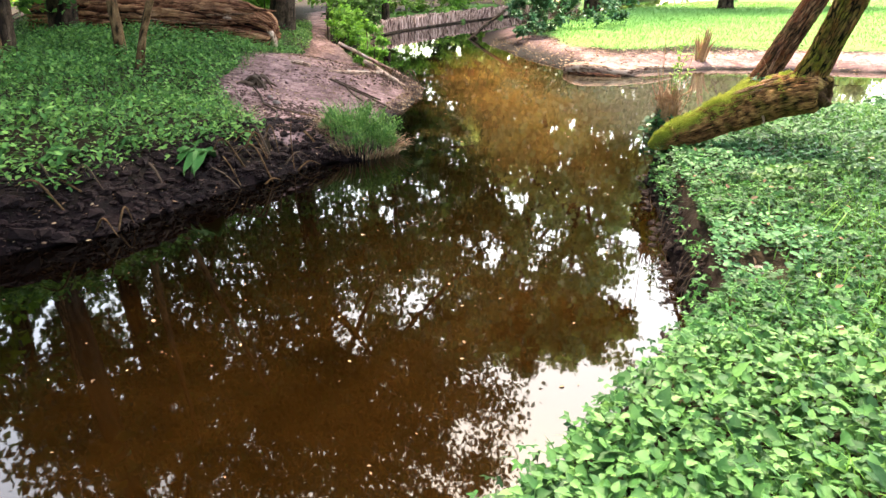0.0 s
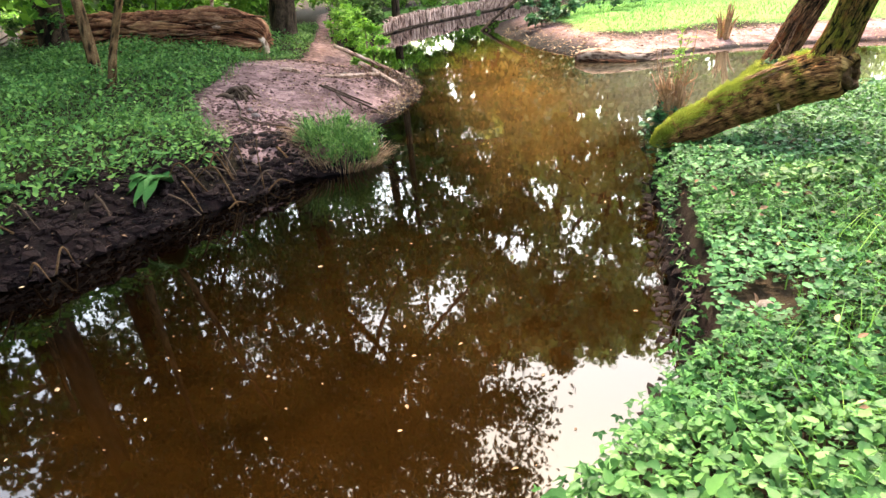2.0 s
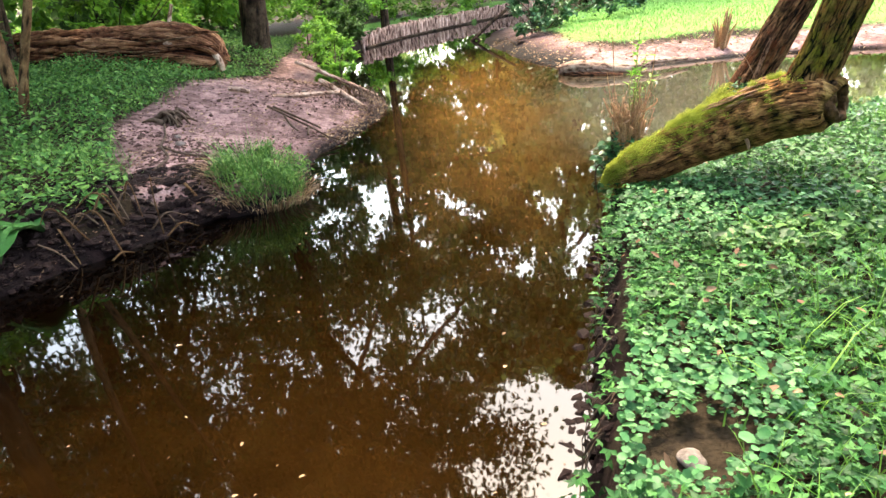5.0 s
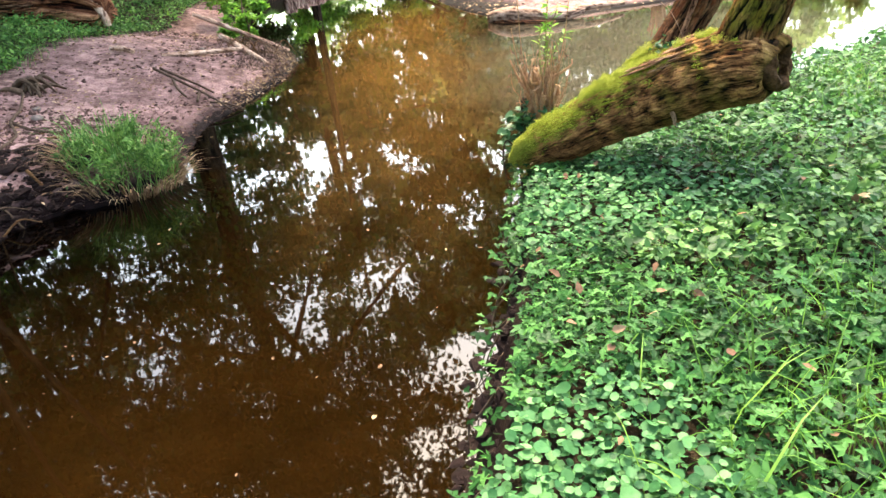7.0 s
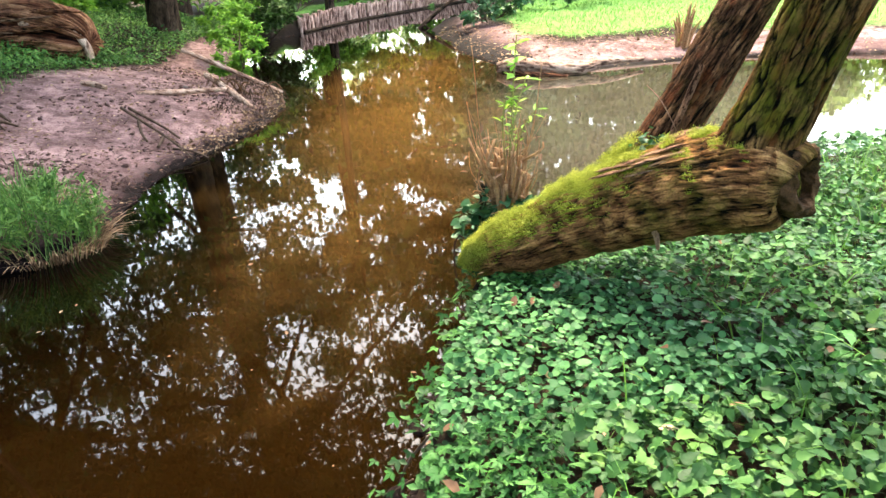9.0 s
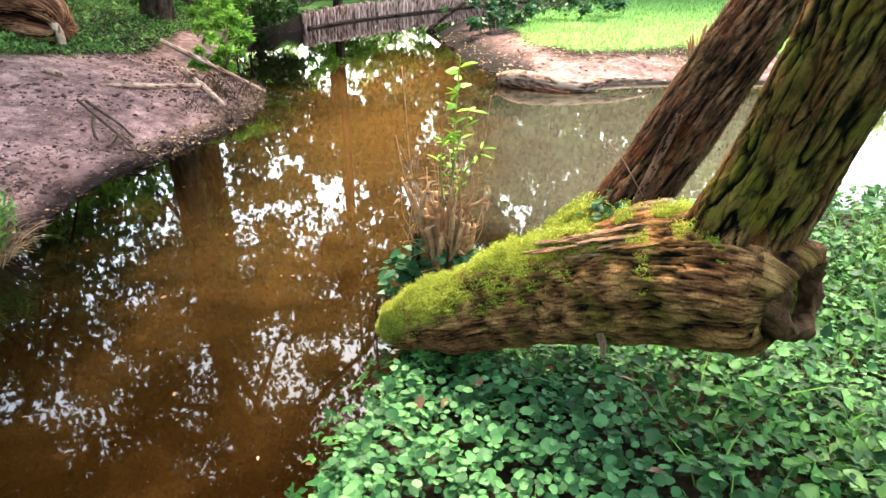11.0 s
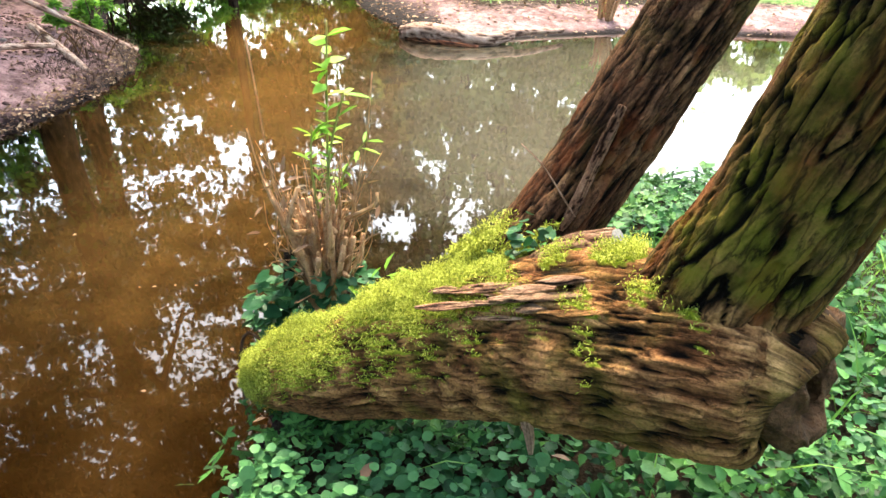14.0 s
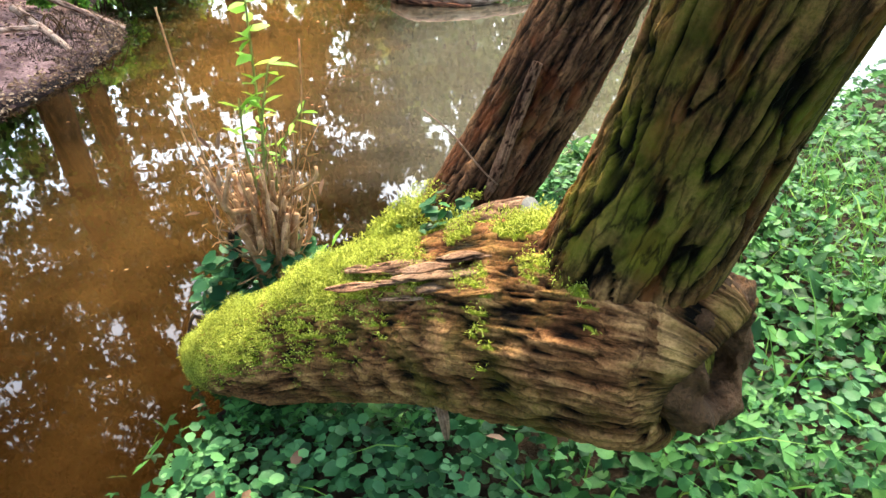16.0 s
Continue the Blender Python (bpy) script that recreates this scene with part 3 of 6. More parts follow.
LEAF_DIAMOND = (np.array([(0, 0, 0), (-0.32, 0.45, 0.06), (0, 1.0, 0), (0.32, 0.45, 0.06)], float), np.array([(0, 2, 1), (0, 3, 2)]))


def leaf_cloud(name, pos, size, tilt, shape=LEAF_OVAL, rng=RNG, yaw=None, roll=0.35):
    """Many leaves in one mesh: pos (n, 3), length, tilt above level in radians (array or spread)."""
    pos = np.asarray(pos, float)
    n = len(pos)
    size = np.broadcast_to(size, n)
    yaw = rng.uniform(0, 2 * math.pi, n) if yaw is None else yaw
    tilt = rng.normal(0, tilt, n) if np.isscalar(tilt) else tilt
    rl = rng.normal(0, roll, n)
    tv, tf = shape
    x = tv[:, 0] * size[:, None]
    y = tv[:, 1] * size[:, None]
    z = tv[:, 2] * size[:, None]
    cr, sr = np.cos(rl)[:, None], np.sin(rl)[:, None]
    x, z = x * cr + z * sr, -x * sr + z * cr
    ct, st = np.cos(tilt)[:, None], np.sin(tilt)[:, None]
    y, z = y * ct - z * st, y * st + z * ct
    cy, sy = np.cos(yaw)[:, None], np.sin(yaw)[:, None]
    x, y = x * cy - y * sy, x * sy + y * cy
    V = np.stack([x, y, z], 2) + pos[:, None, :]
    k = len(tv)
    F = (tf[None] + (np.arange(n) * k)[:, None, None]).reshape(-1, 3)
    return mesh_of(name, V.reshape(-1, 3), F, smooth=True)


def blade_cloud(name, pos, height, width, lean, rng=RNG, yaw=None):
    """Many bent grass blades in one mesh. lean: how far the tip goes sideways, as a share of the height."""
    pos = np.asarray(pos, float)
    n = len(pos)
    height, width, lean = (np.broadcast_to(v, n) for v in (height, width, lean))
    yaw = rng.uniform(0, 2 * math.pi, n) if yaw is None else yaw
    d = np.stack([np.cos(yaw), np.sin(yaw), np.zeros(n)], 1)
    twist = yaw + rng.normal(0, 0.7, n)
    e = np.stack([-np.sin(twist), np.cos(twist), np.zeros(n)], 1)
    rows = []
    for s, wd in ((0, 0.8), (0.4, 1.0), (0.75, 0.7)):
        c = pos + d * (lean * height * s ** 1.8)[:, None] + np.array([0, 0, 1]) * (height * (s - 0.25 * np.minimum(lean, 1.3) * s ** 3))[:, None]
        rows += [c - e * (width * wd / 2)[:, None], c + e * (width * wd / 2)[:, None]]
    tip = pos + d * (lean * height)[:, None] + np.array([0, 0, 1]) * (height * (1 - 0.3 * np.minimum(lean, 1.6)))[:, None]
    V = np.stack(rows + [tip], 1)
    tf = np.array([(0, 1, 3), (0, 3, 2), (2, 3, 5), (2, 5, 4), (4, 5, 6)])
    F = (tf[None] + (np.arange(n) * 7)[:, None, None]).reshape(-1, 3)
    return mesh_of(name, V.reshape(-1, 3), F)


def clod_cloud(name, pos, size, rng=RNG, flat=0.55):
    """Many rough lumps in one mesh."""
    g = (1 + 5 ** 0.5) / 2
    iv = np.array([(-1, g, 0), (1, g, 0), (-1, -g, 0), (1, -g, 0), (0, -1, g), (0, 1, g), (0, -1, -g), (0, 1, -g), (g, 0, -1), (g, 0, 1), (-g, 0, -1), (-g, 0, 1)]) / 1.9
    fi = np.array([(0, 11, 5), (0, 5, 1), (0, 1, 7), (0, 7, 10), (0, 10, 11), (1, 5, 9), (5, 11, 4), (11, 10, 2), (10, 7, 6), (7, 1, 8), (3, 9, 4), (3, 4, 2), (3, 2, 6), (3, 6, 8), (3, 8, 9), (4, 9, 5), (2, 4, 11), (6, 2, 10), (8, 6, 7), (9, 8, 1)])
    n = len(pos)
    V = iv[None] * rng.uniform(0.55, 1.3, (n, 12, 1)) * (np.broadcast_to(size, n)[:, None, None] * rng.uniform(0.6, 1.5, (n, 1, 3)) * (1, 1, flat))
    a = rng.uniform(0, 6.28, n)[:, None]
    x, y = V[..., 0] * np.cos(a) - V[..., 1] * np.sin(a), V[..., 0] * np.sin(a) + V[..., 1] * np.cos(a)
    V = np.stack([x, y, V[..., 2]], 2) + np.asarray(pos)[:, None]
    F = (fi[None] + (np.arange(n) * 12)[:, None, None]).reshape(-1, 3)
    return mesh_of(name, V.reshape(-1, 3), F, smooth=False)


# ---- plan: shore, banks, path ----
SHORE_NEAR = [(-13, -20), (-8, -10), (-4, -3), (-2.2, -0.5), (-0.8, 0.8), (-0.14, 1.5), (0.3, 1.95), (0.85, 2.6), (1.25, 3.15), (1.5, 3.65), (1.6, 4.1), (1.68, 4.6), (1.8, 5.2),
              (1.93, 5.8), (2.02, 6.3), (2.08, 6.75), (2.35, 7.0), (2.75, 7.2), (3.1, 7.6), (3.6, 8.2), (4.3, 8.35), (4.9, 8.5), (5.9, 9.3), (8, 10.3), (14, 11), (30, 10.5), (70, 12)]
SHORE_FAR = [(70, 18), (30, 15.5), (14, 14.2), (9.1, 14.6), (8.4, 14.9), (5.95, 15.15), (4.7, 14.8), (3.56, 14.35), (2.72, 15.1), (2.15, 16.6), (1.8, 17.9), (1.7, 18.9), (1.3, 20.3), (1.15, 21.6), (1.4, 24.2), (2.4, 26.6), (4.5, 30), (9, 37), (18, 50), (26, 60)]
SHORE_LEFT = [(20, 60), (12, 50), (4.4, 36), (1.4, 31), (-0.3, 27.8), (-1.55, 25.3), (-2.1, 23.6), (-2.4, 21.9), (-3.1, 20.6), (-2.9, 19.0), (-2.4, 17.3), (-1.9, 16), (-1.7, 15.2), (-1.3, 14.6), (-0.75, 13.8),
              (-0.36, 12.5), (-0.37, 11.5), (-0.62, 10.34), (-0.8, 9.8), (-0.78, 9.07), (-0.68, 8.4), (-0.64, 7.8), (-0.9, 7.52), (-1.25, 7.44), (-1.56, 7.13), (-1.78, 6.74), (-2.12, 6.32), (-2.45, 5.73),
              (-2.71, 5.17), (-3.35, 4.7), (-4.5, 3.8), (-6, 2.6), (-9, -1), (-14, -8), (-20, -20)]
PATH_AREA = [(-1.5, 7.1), (-1.95, 7.3), (-2.5, 8.1), (-3.05, 9.3), (-3.2, 11.5), (-2.85, 13.2), (-3.0, 16), (-3.7, 20), (-5.6, 30), (-4.6, 30), (-2.7, 19), (-2.25, 16), (-1.75, 14.7), (-0.7, 13.9), (-0.2, 12.5),
             (-0.2, 11.3), (-0.6, 9.8), (-0.6, 8.2), (-0.8, 7.3)]


def line_dist(X, Y, pts, closed=False):
    pts = list(pts) + ([pts[0]] if closed else [])
    best = np.full(X.shape, 1e9)
    for (ax, ay), (bx, by) in zip(pts, pts[1:]):
        vx, vy = bx - ax, by - ay
        t = np.clip(((X - ax) * vx + (Y - ay) * vy) / (vx * vx + vy * vy), 0, 1)
        best = np.minimum(best, np.hypot(X - ax - t * vx, Y - ay - t * vy))
    return best


def inside(X, Y, poly):
    res = np.zeros(X.shape, bool)
    for (ax, ay), (bx, by) in zip(poly, poly[1:] + poly[:1]):
        if ay != by:
            res ^= ((ay > Y) != (by > Y)) & (X < (bx - ax) * (Y - ay) / (by - ay) + ax)
    return res


def wave(X, Y, k, seed):
    """Cheap smooth unevenness from a few crossed waves."""
    r = np.random.default_rng(seed)
    out = np.zeros(X.shape)
    for i in range(7):
        a, ph, f = r.uniform(0, 6.28), r.uniform(0, 6.28), k * r.uniform(0.6, 1.7)
        out += np.sin((X * math.cos(a) + Y * math.sin(a)) * f + ph + 1.3 * np.sin((X * math.sin(a) - Y * math.cos(a)) * f * 0.7 + ph))
    return out / 7


WATER_POLY = SHORE_NEAR + SHORE_FAR + SHORE_LEFT


def ground_data(X, Y):
    X, Y = np.asarray(X, float), np.asarray(Y, float)
    wet = inside(X, Y, WATER_POLY)
    dn, df, dl = line_dist(X, Y, SHORE_NEAR), line_dist(X, Y, SHORE_FAR), line_dist(X, Y, SHORE_LEFT)
    d = np.minimum(np.minimum(dn, df), dl) + 0.05 * wave(X, Y, 5.0, 3) + 0.025 * wave(X, Y, 14.0, 4)
    d = np.maximum(d, 0.0)
    which = np.argmin(np.stack([dn, df, dl]), axis=0)
    near = np.clip(d / 0.12, 0, 1) * 0.36 + 0.13 * np.clip(d - 0.12, 0, 1.6) + 0.0 * d
    far = np.clip(d / 0.3, 0, 1) * 0.1 + 0.17 * np.clip(d - 0.3, 0, 1.6)
    spit = np.clip((Y - 7.3) / 1.3, 0, 1) * np.clip((16.5 - Y) / 1.5, 0, 1)
    steep = np.clip(d / 0.34, 0, 1) * 0.38 + 0.19 * np.clip(d - 0.34, 0, 2.6)
    gentle = np.clip(d / 0.15, 0, 1) * 0.06 + 0.24 * np.clip(d - 0.1, 0, 3.1)
    left = steep * (1 - spit) + gentle * spit
    piled = np.clip((Y - 20.5) / 1.2, 0, 1)
    left = left * (1 - piled) + 0.45 * np.clip((d - 0.15) / 0.2, 0, 1) * piled
    z = np.choose(which, [near, far, left])
    z = z + np.clip(d, 0, 1) * (0.03 * wave(X, Y, 2.2, 5) + 0.012 * wave(X, Y, 9, 6))
    rough = np.where(which == 2, np.clip(d / 0.15, 0, 1) * np.clip(1.6 - d, 0.35, 1), np.where(which == 0, 0.15 + 1.2 * np.clip(0.25 - d, 0, 0.25) / 0.25, 0.15))
    z = z + rough * (0.022 * wave(X, Y, 17, 21) + 0.016 * wave(X, Y, 38, 22))
    z = np.where(wet, -0.08 - 0.35 * np.clip(d / 0.8, 0, 1), z)
    z = np.where(np.hypot(X, Y - 10) > 150, np.minimum(z, 0.4), z)
    return z, d, which, wet


def ground_z(X, Y):
    return ground_data(np.atleast_1d(X), np.atleast_1d(Y))[0]


def axis_steps(lo, hi, step, reach):
    mid = np.arange(lo, hi + 1e-6, step)
    out, s, v = [], step, 0
    while v < reach:
        s *= 1.22
        v += s
        out.append(v)
    return np.concatenate([lo - np.array(out)[::-1], mid, hi + np.array(out)])


def build_ground():
    gx, gy = axis_steps(-6.0, 6.0, 0.06, 900), axis_steps(1.0, 16.5, 0.06, 900)
    X, Y = np.meshgrid(gx, gy)
    z, d, which, wet = ground_data(X, Y)
    nx, ny = len(gx), len(gy)
    V = np.stack([X.ravel(), Y.ravel(), z.ravel()], 1)
    i = (np.arange(ny - 1)[:, None] * nx + np.arange(nx - 1)[None]).ravel()
    F = np.stack([i, i + 1, i + nx + 1, i + nx], 1)
    me = mesh_of("ground", V, F)
    pd = line_dist(X, Y, PATH_AREA, True) * np.where(inside(X, Y, PATH_AREA), 1, -1)
    dirt = np.clip(0.5 + pd * 1.6, 0, 1)
    dirt = np.maximum(dirt, np.where((which == 1) & ~wet, np.clip(1.6 - d * 0.9 + 0.3 * wave(X, Y, 1.5, 9), 0, 1), 0))
    lawn = np.where((which == 1) & ~wet, np.clip((d - 1.2 + 0.35 * wave(X, Y, 1.5, 9)) / 0.7, 0, 1), 0)
    lawn = np.where((which == 0) & ~wet, np.clip((d - 1.3) / 1.2, 0, 0.75), lawn)
    lawn = np.where((which == 2) & (Y > 20), np.clip((d - 0.2) / 0.4, 0, 1) * np.clip(2.2 - d, 0, 1) * (dirt < 0.3), lawn)
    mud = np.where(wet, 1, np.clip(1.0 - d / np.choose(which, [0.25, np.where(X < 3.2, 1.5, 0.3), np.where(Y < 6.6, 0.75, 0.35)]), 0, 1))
    col = np.stack([dirt, lawn, mud, np.ones_like(dirt)], 2).reshape(-1, 4)
    at = me.color_attributes.new("zone", "FLOAT_COLOR", "POINT")
    at.data.foreach_set("color", col.astype(np.float32).ravel())
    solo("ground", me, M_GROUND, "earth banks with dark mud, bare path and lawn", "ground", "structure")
    s = 900.0
    w = mesh_of("water", [(-s, -s, 0), (s, -s, 0), (s, s, 0), (-s, s, 0)], np.array([(0, 1, 2, 3)]), smooth=False)
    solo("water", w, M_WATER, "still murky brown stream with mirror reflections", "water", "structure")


build_ground()


# ---- the leaning willow ----
def moss_amount(p, nz):
    """Moss lies on the upper side of the fallen base, from its tip to the first limb."""
    s = (p[..., 0] - 2.05) / 0.95
    return np.clip(nz * 2.4 - 1.05 - np.clip(s - 0.56, 0, 1) * 5, 0, 1)


def build_willow():
    tree = thing("leaning_willow", (2.45, 6.25, 0.45), "old willow with a fallen mossy base and two leaning furrowed trunks", "tree")
    base_pts = [(2.06, 6.57, 0.40, 0.03), (2.11, 6.52, 0.44, 0.075), (2.2, 6.455, 0.51, 0.108), (2.32, 6.37, 0.59, 0.132), (2.55, 6.21, 0.752, 0.16), (2.75, 6.06, 0.882, 0.174), (2.9, 5.9, 0.992, 0.175), (3.03, 5.77, 1.056, 0.174),
                (3.085, 5.725, 1.07, 0.168), (3.125, 5.695, 1.075, 0.154), (3.152, 5.67, 1.078, 0.128), (3.16, 5.662, 1.075, 0.09)]
    bark = plated(8.5, 6.0, 0.0062, 0.0, 0.6)

    def lumps(s, a, p):
        end = p[0] > 3.06
        top = p[2] > 0.5 + (p[0] - 2.13) * 0.62 + 0.05
        return (0.85 if end or (top and p[0] < 2.7) else 1.0) * bark(s, a, p) + 0.02 * noise.noise(Vector(p) * 4.0) + 0.008 * noise.noise(Vector(p) * 17.0) + (0.022 * noise.noise(Vector(p) * 13.0) if end else 0)

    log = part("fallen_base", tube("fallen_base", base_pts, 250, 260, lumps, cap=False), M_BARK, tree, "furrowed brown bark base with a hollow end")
    prof = [(-0.06, 0.115), (-0.01, 0.122), (0.018, 0.115), (0.03, 0.1), (0.034, 0.086), (0.026, 0.074), (0.0, 0.066), (-0.06, 0.062), (-0.14, 0.056), (-0.22, 0.04), (-0.24, 0.008)]
    prof = smooth_path(prof, 60)
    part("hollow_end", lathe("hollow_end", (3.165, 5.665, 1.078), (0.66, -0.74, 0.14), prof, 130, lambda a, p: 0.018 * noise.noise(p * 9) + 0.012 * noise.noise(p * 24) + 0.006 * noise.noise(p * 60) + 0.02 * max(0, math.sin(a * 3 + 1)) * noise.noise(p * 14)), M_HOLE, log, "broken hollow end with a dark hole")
    flare = furrowed(3.2, 6.6, 0.0042, 4.0, 3.0, 0.5, 0.1)
    trunk_pts = [(3.05, 5.785, 1.0, 0.17), (3.052, 5.78, 1.1, 0.156), (3.066, 5.757, 1.2, 0.132), (3.096, 5.71, 1.36, 0.116), (3.15, 5.645, 1.62, 0.117), (3.23, 5.57, 2.0, 0.122), (3.335, 5.5, 2.5, 0.12)]
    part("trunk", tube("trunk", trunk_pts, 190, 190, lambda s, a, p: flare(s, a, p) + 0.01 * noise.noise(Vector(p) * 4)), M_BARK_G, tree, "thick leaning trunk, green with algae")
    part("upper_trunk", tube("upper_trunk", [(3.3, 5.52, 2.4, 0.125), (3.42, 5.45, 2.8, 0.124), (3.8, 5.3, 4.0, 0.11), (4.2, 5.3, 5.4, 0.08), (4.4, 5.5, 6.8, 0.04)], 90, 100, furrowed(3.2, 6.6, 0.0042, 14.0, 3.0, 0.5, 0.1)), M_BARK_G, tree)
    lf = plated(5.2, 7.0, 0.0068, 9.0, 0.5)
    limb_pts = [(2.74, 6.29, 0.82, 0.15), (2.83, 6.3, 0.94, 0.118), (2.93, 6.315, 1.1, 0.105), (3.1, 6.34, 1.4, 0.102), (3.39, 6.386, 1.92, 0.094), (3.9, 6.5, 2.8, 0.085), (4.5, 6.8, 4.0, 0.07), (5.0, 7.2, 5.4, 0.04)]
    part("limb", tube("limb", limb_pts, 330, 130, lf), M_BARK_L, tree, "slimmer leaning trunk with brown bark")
    stub = part("cut_stub", tube("cut_stub", [(2.83, 6.06, 1.05, 0.052), (2.87, 6.04, 1.095, 0.05), (2.91, 6.02, 1.118, 0.05), (2.955, 5.998, 1.135, 0.049)], 50, 60, plated(2.5, 12, 0.004, 2)), M_BARE, tree, "sawn-off branch stub")
    part("cut_face", tube("cut_face", [(2.95, 6.0, 1.133, 0.046), (2.962, 5.994, 1.138, 0.046)], 3, 30), M_FACE, stub, "greyish sawn face")
    part("peg", tube("peg", [(2.76, 5.87, 0.86, 0.016), (2.77, 5.845, 0.83, 0.011), (2.775, 5.83, 0.8, 0.008), (2.777, 5.825, 0.775, 0.004)], 16, 10, ridged(2, 9, 0.003)), M_BARE, tree, "short broken twig under the base")
    for pts in ([(2.92, 6.2, 1.12, 0.002), (2.88, 6.15, 1.18, 0.002), (2.82, 6.12, 1.27, 0.0016), (2.77, 6.12, 1.32, 0.001)],):
        part("twig", tube("twig", pts, 14, 5), M_STICK, tree)
    part("bare_strip", tube("bare_strip", [(2.895, 6.213, 1.08, 0.006), (2.915, 6.21, 1.13, 0.013), (2.94, 6.212, 1.2, 0.012), (2.975, 6.216, 1.3, 0.013), (3.0, 6.218, 1.37, 0.009)], 60, 16, ridged(1, 12, 0.003), oval=0.7), M_BARE, tree, "barkless strip of ochre wood")
    # torn plates of bare wood on top of the base
    for k in range(64):
        r = np.random.default_rng(40 + k)
        s = r.uniform(0, 1)
        c = np.array([2.64, 6.04, 1.015]) * (1 - s) + np.array([2.9, 5.84, 1.148]) * s + r.normal(0, 0.036, 3) * (1, 1, 0.15)
        dv = np.array([0.62, -0.55, 0.36]) * r.uniform(0.04, 0.1)
        part("bark_plate", tube("bark_plate", [(*(c - dv), 0.004), (*c, r.uniform(0.009, 0.019)), (*(c + dv), 0.003)], 18, 12, ridged(1, 3, 0.006, k), oval=0.35), (M_BARE, M_BARE, M_BARK)[k % 3], log)
    # moss: a bumpy mat of short fronds over the upper side
    V = np.empty(len(log.data.vertices) * 3, np.float32)
    log.data.vertices.foreach_get("co", V)
    N = np.empty_like(V)
    log.data.vertices.foreach_get("normal", N)
    V, N = V.reshape(-1, 3) + np.array(tree.location), N.reshape(-1, 3)
    side = V[:, 0] * 0.55 + V[:, 1] * 0.83
    nz = N[:, 2] + 0.3 * wave(V[:, 0], V[:, 1] + V[:, 2], 13, 2) + 0.2 * wave(V[:, 0], V[:, 2], 40, 7)
    am = moss_amount(V, nz)
    am = np.maximum(am, 0.75 * ((V[:, 0] > 2.5) & (V[:, 0] < 2.98) & (N[:, 2] > 0.72) & (wave(V[:, 0] + V[:, 2], V[:, 1], 22, 17) + 0.4 * wave(V[:, 0], V[:, 1], 70, 18) > 0.12)))
    am = np.maximum(am, 0.8 * np.clip((2.17 - V[:, 0] + 0.05 * wave(V[:, 1] + V[:, 0], V[:, 2], 30, 19)) / 0.1, 0, 1) * np.clip((nz + 0.6) * 2, 0, 1))
    at = log.data.color_attributes.new("moss", "FLOAT_COLOR", "POINT")
    at.data.foreach_set("color", np.repeat(np.clip(am * 1.6, 0, 1)[:, None], 4, 1).astype(np.float32).ravel())
    r = np.random.default_rng(11)
    n = 120000
    pick = r.choice(len(V), n, p=am ** 1.4 / (am ** 1.4).sum())
    lump = np.clip(0.6 + 1.3 * wave(V[pick, 0], V[pick, 1], 60, 3) + 0.9 * wave(V[pick, 0], V[pick, 2] + V[pick, 1], 150, 8), 0, 1.6)
    pos = V[pick] + r.normal(0, 0.004, (n, 3)) + N[pick] * (0.002 + (0.004 + 0.022 * r.uniform(0, 1, n)) * am[pick] * lump)[:, None]
    part("moss", leaf_cloud("moss", pos, r.uniform(0.004, 0.0095, n), r.normal(0.45, 0.6, n), LEAF_THIN, r), M_MOSS, tree, "bright yellow-green moss mat")
    # moss also climbs the foot of the slim limb
    a = r.uniform(0, 6.28, 9000)
    t = r.beta(1.2, 2.2, 9000)
    c = np.array([2.70, 6.22, 0.96]) + (np.array([2.84, 6.24, 1.09]) - np.array([2.70, 6.22, 0.96])) * t[:, None]
    pos = c + np.stack([np.cos(a) * 0.09, np.sin(a) * 0.06, np.abs(np.sin(a * 2)) * 0.035], 1) * r.uniform(0.6, 1.05, 9000)[:, None]
    part("moss", leaf_cloud("moss", pos, r.uniform(0.006, 0.016, 9000), r.normal(0.4, 0.6, 9000), LEAF_LONG, r), M_MOSS, tree)
    # small plants rooted on the base
    pos = np.array([2.86, 6.07, 1.09]) + r.normal(0, 1, (60, 3)) * (0.05, 0.04, 0.012)
    part("seedling", leaf_cloud("seedling", pos, r.uniform(0.012, 0.03, 60), 0.4, LEAF_HEART, r), M_COVER, tree)["kind"] = "stuff"
    pos = np.array([2.79, 6.13, 1.11]) + r.normal(0, 1, (16, 3)) * (0.02, 0.02, 0.015)
    part("seedling", leaf_cloud("seedling", pos, r.uniform(0.02, 0.034, 16), 0.4, LEAF_HEART, r), M_IVY, tree)["kind"] = "stuff"
    pos = np.array([3.0, 5.97, 1.1]) + r.normal(0, 0.02, (40, 3)) * (1, 1, 0.2)
    part("grass_wisp", blade_cloud("grass_wisp", pos, r.uniform(0.04, 0.11, 40), 0.004, 0.3, r), M_GRASS, tree)
    # crown high over the bank
    pts = []
    for c, rad, n in (((4.6, 5.6, 7.0), 1.9, 3200), ((5.4, 7.2, 6.4), 1.7, 2600), ((6.2, 5.4, 6.6), 1.8, 2600)):
        q = r.normal(0, 1, (n, 3))
        q = q / np.linalg.norm(q, axis=1)[:, None] * r.uniform(0, 1, n)[:, None] ** 0.45
        pts.append(np.array(c) + q * rad * (1, 1, 0.8))
    pts = np.concatenate(pts)
    part("crown", leaf_cloud("crown", pts, r.uniform(0.1, 0.16, len(pts)), 0.7, LEAF_LONG, r), M_CROWN, tree, "narrow green willow leaves")


build_willow()


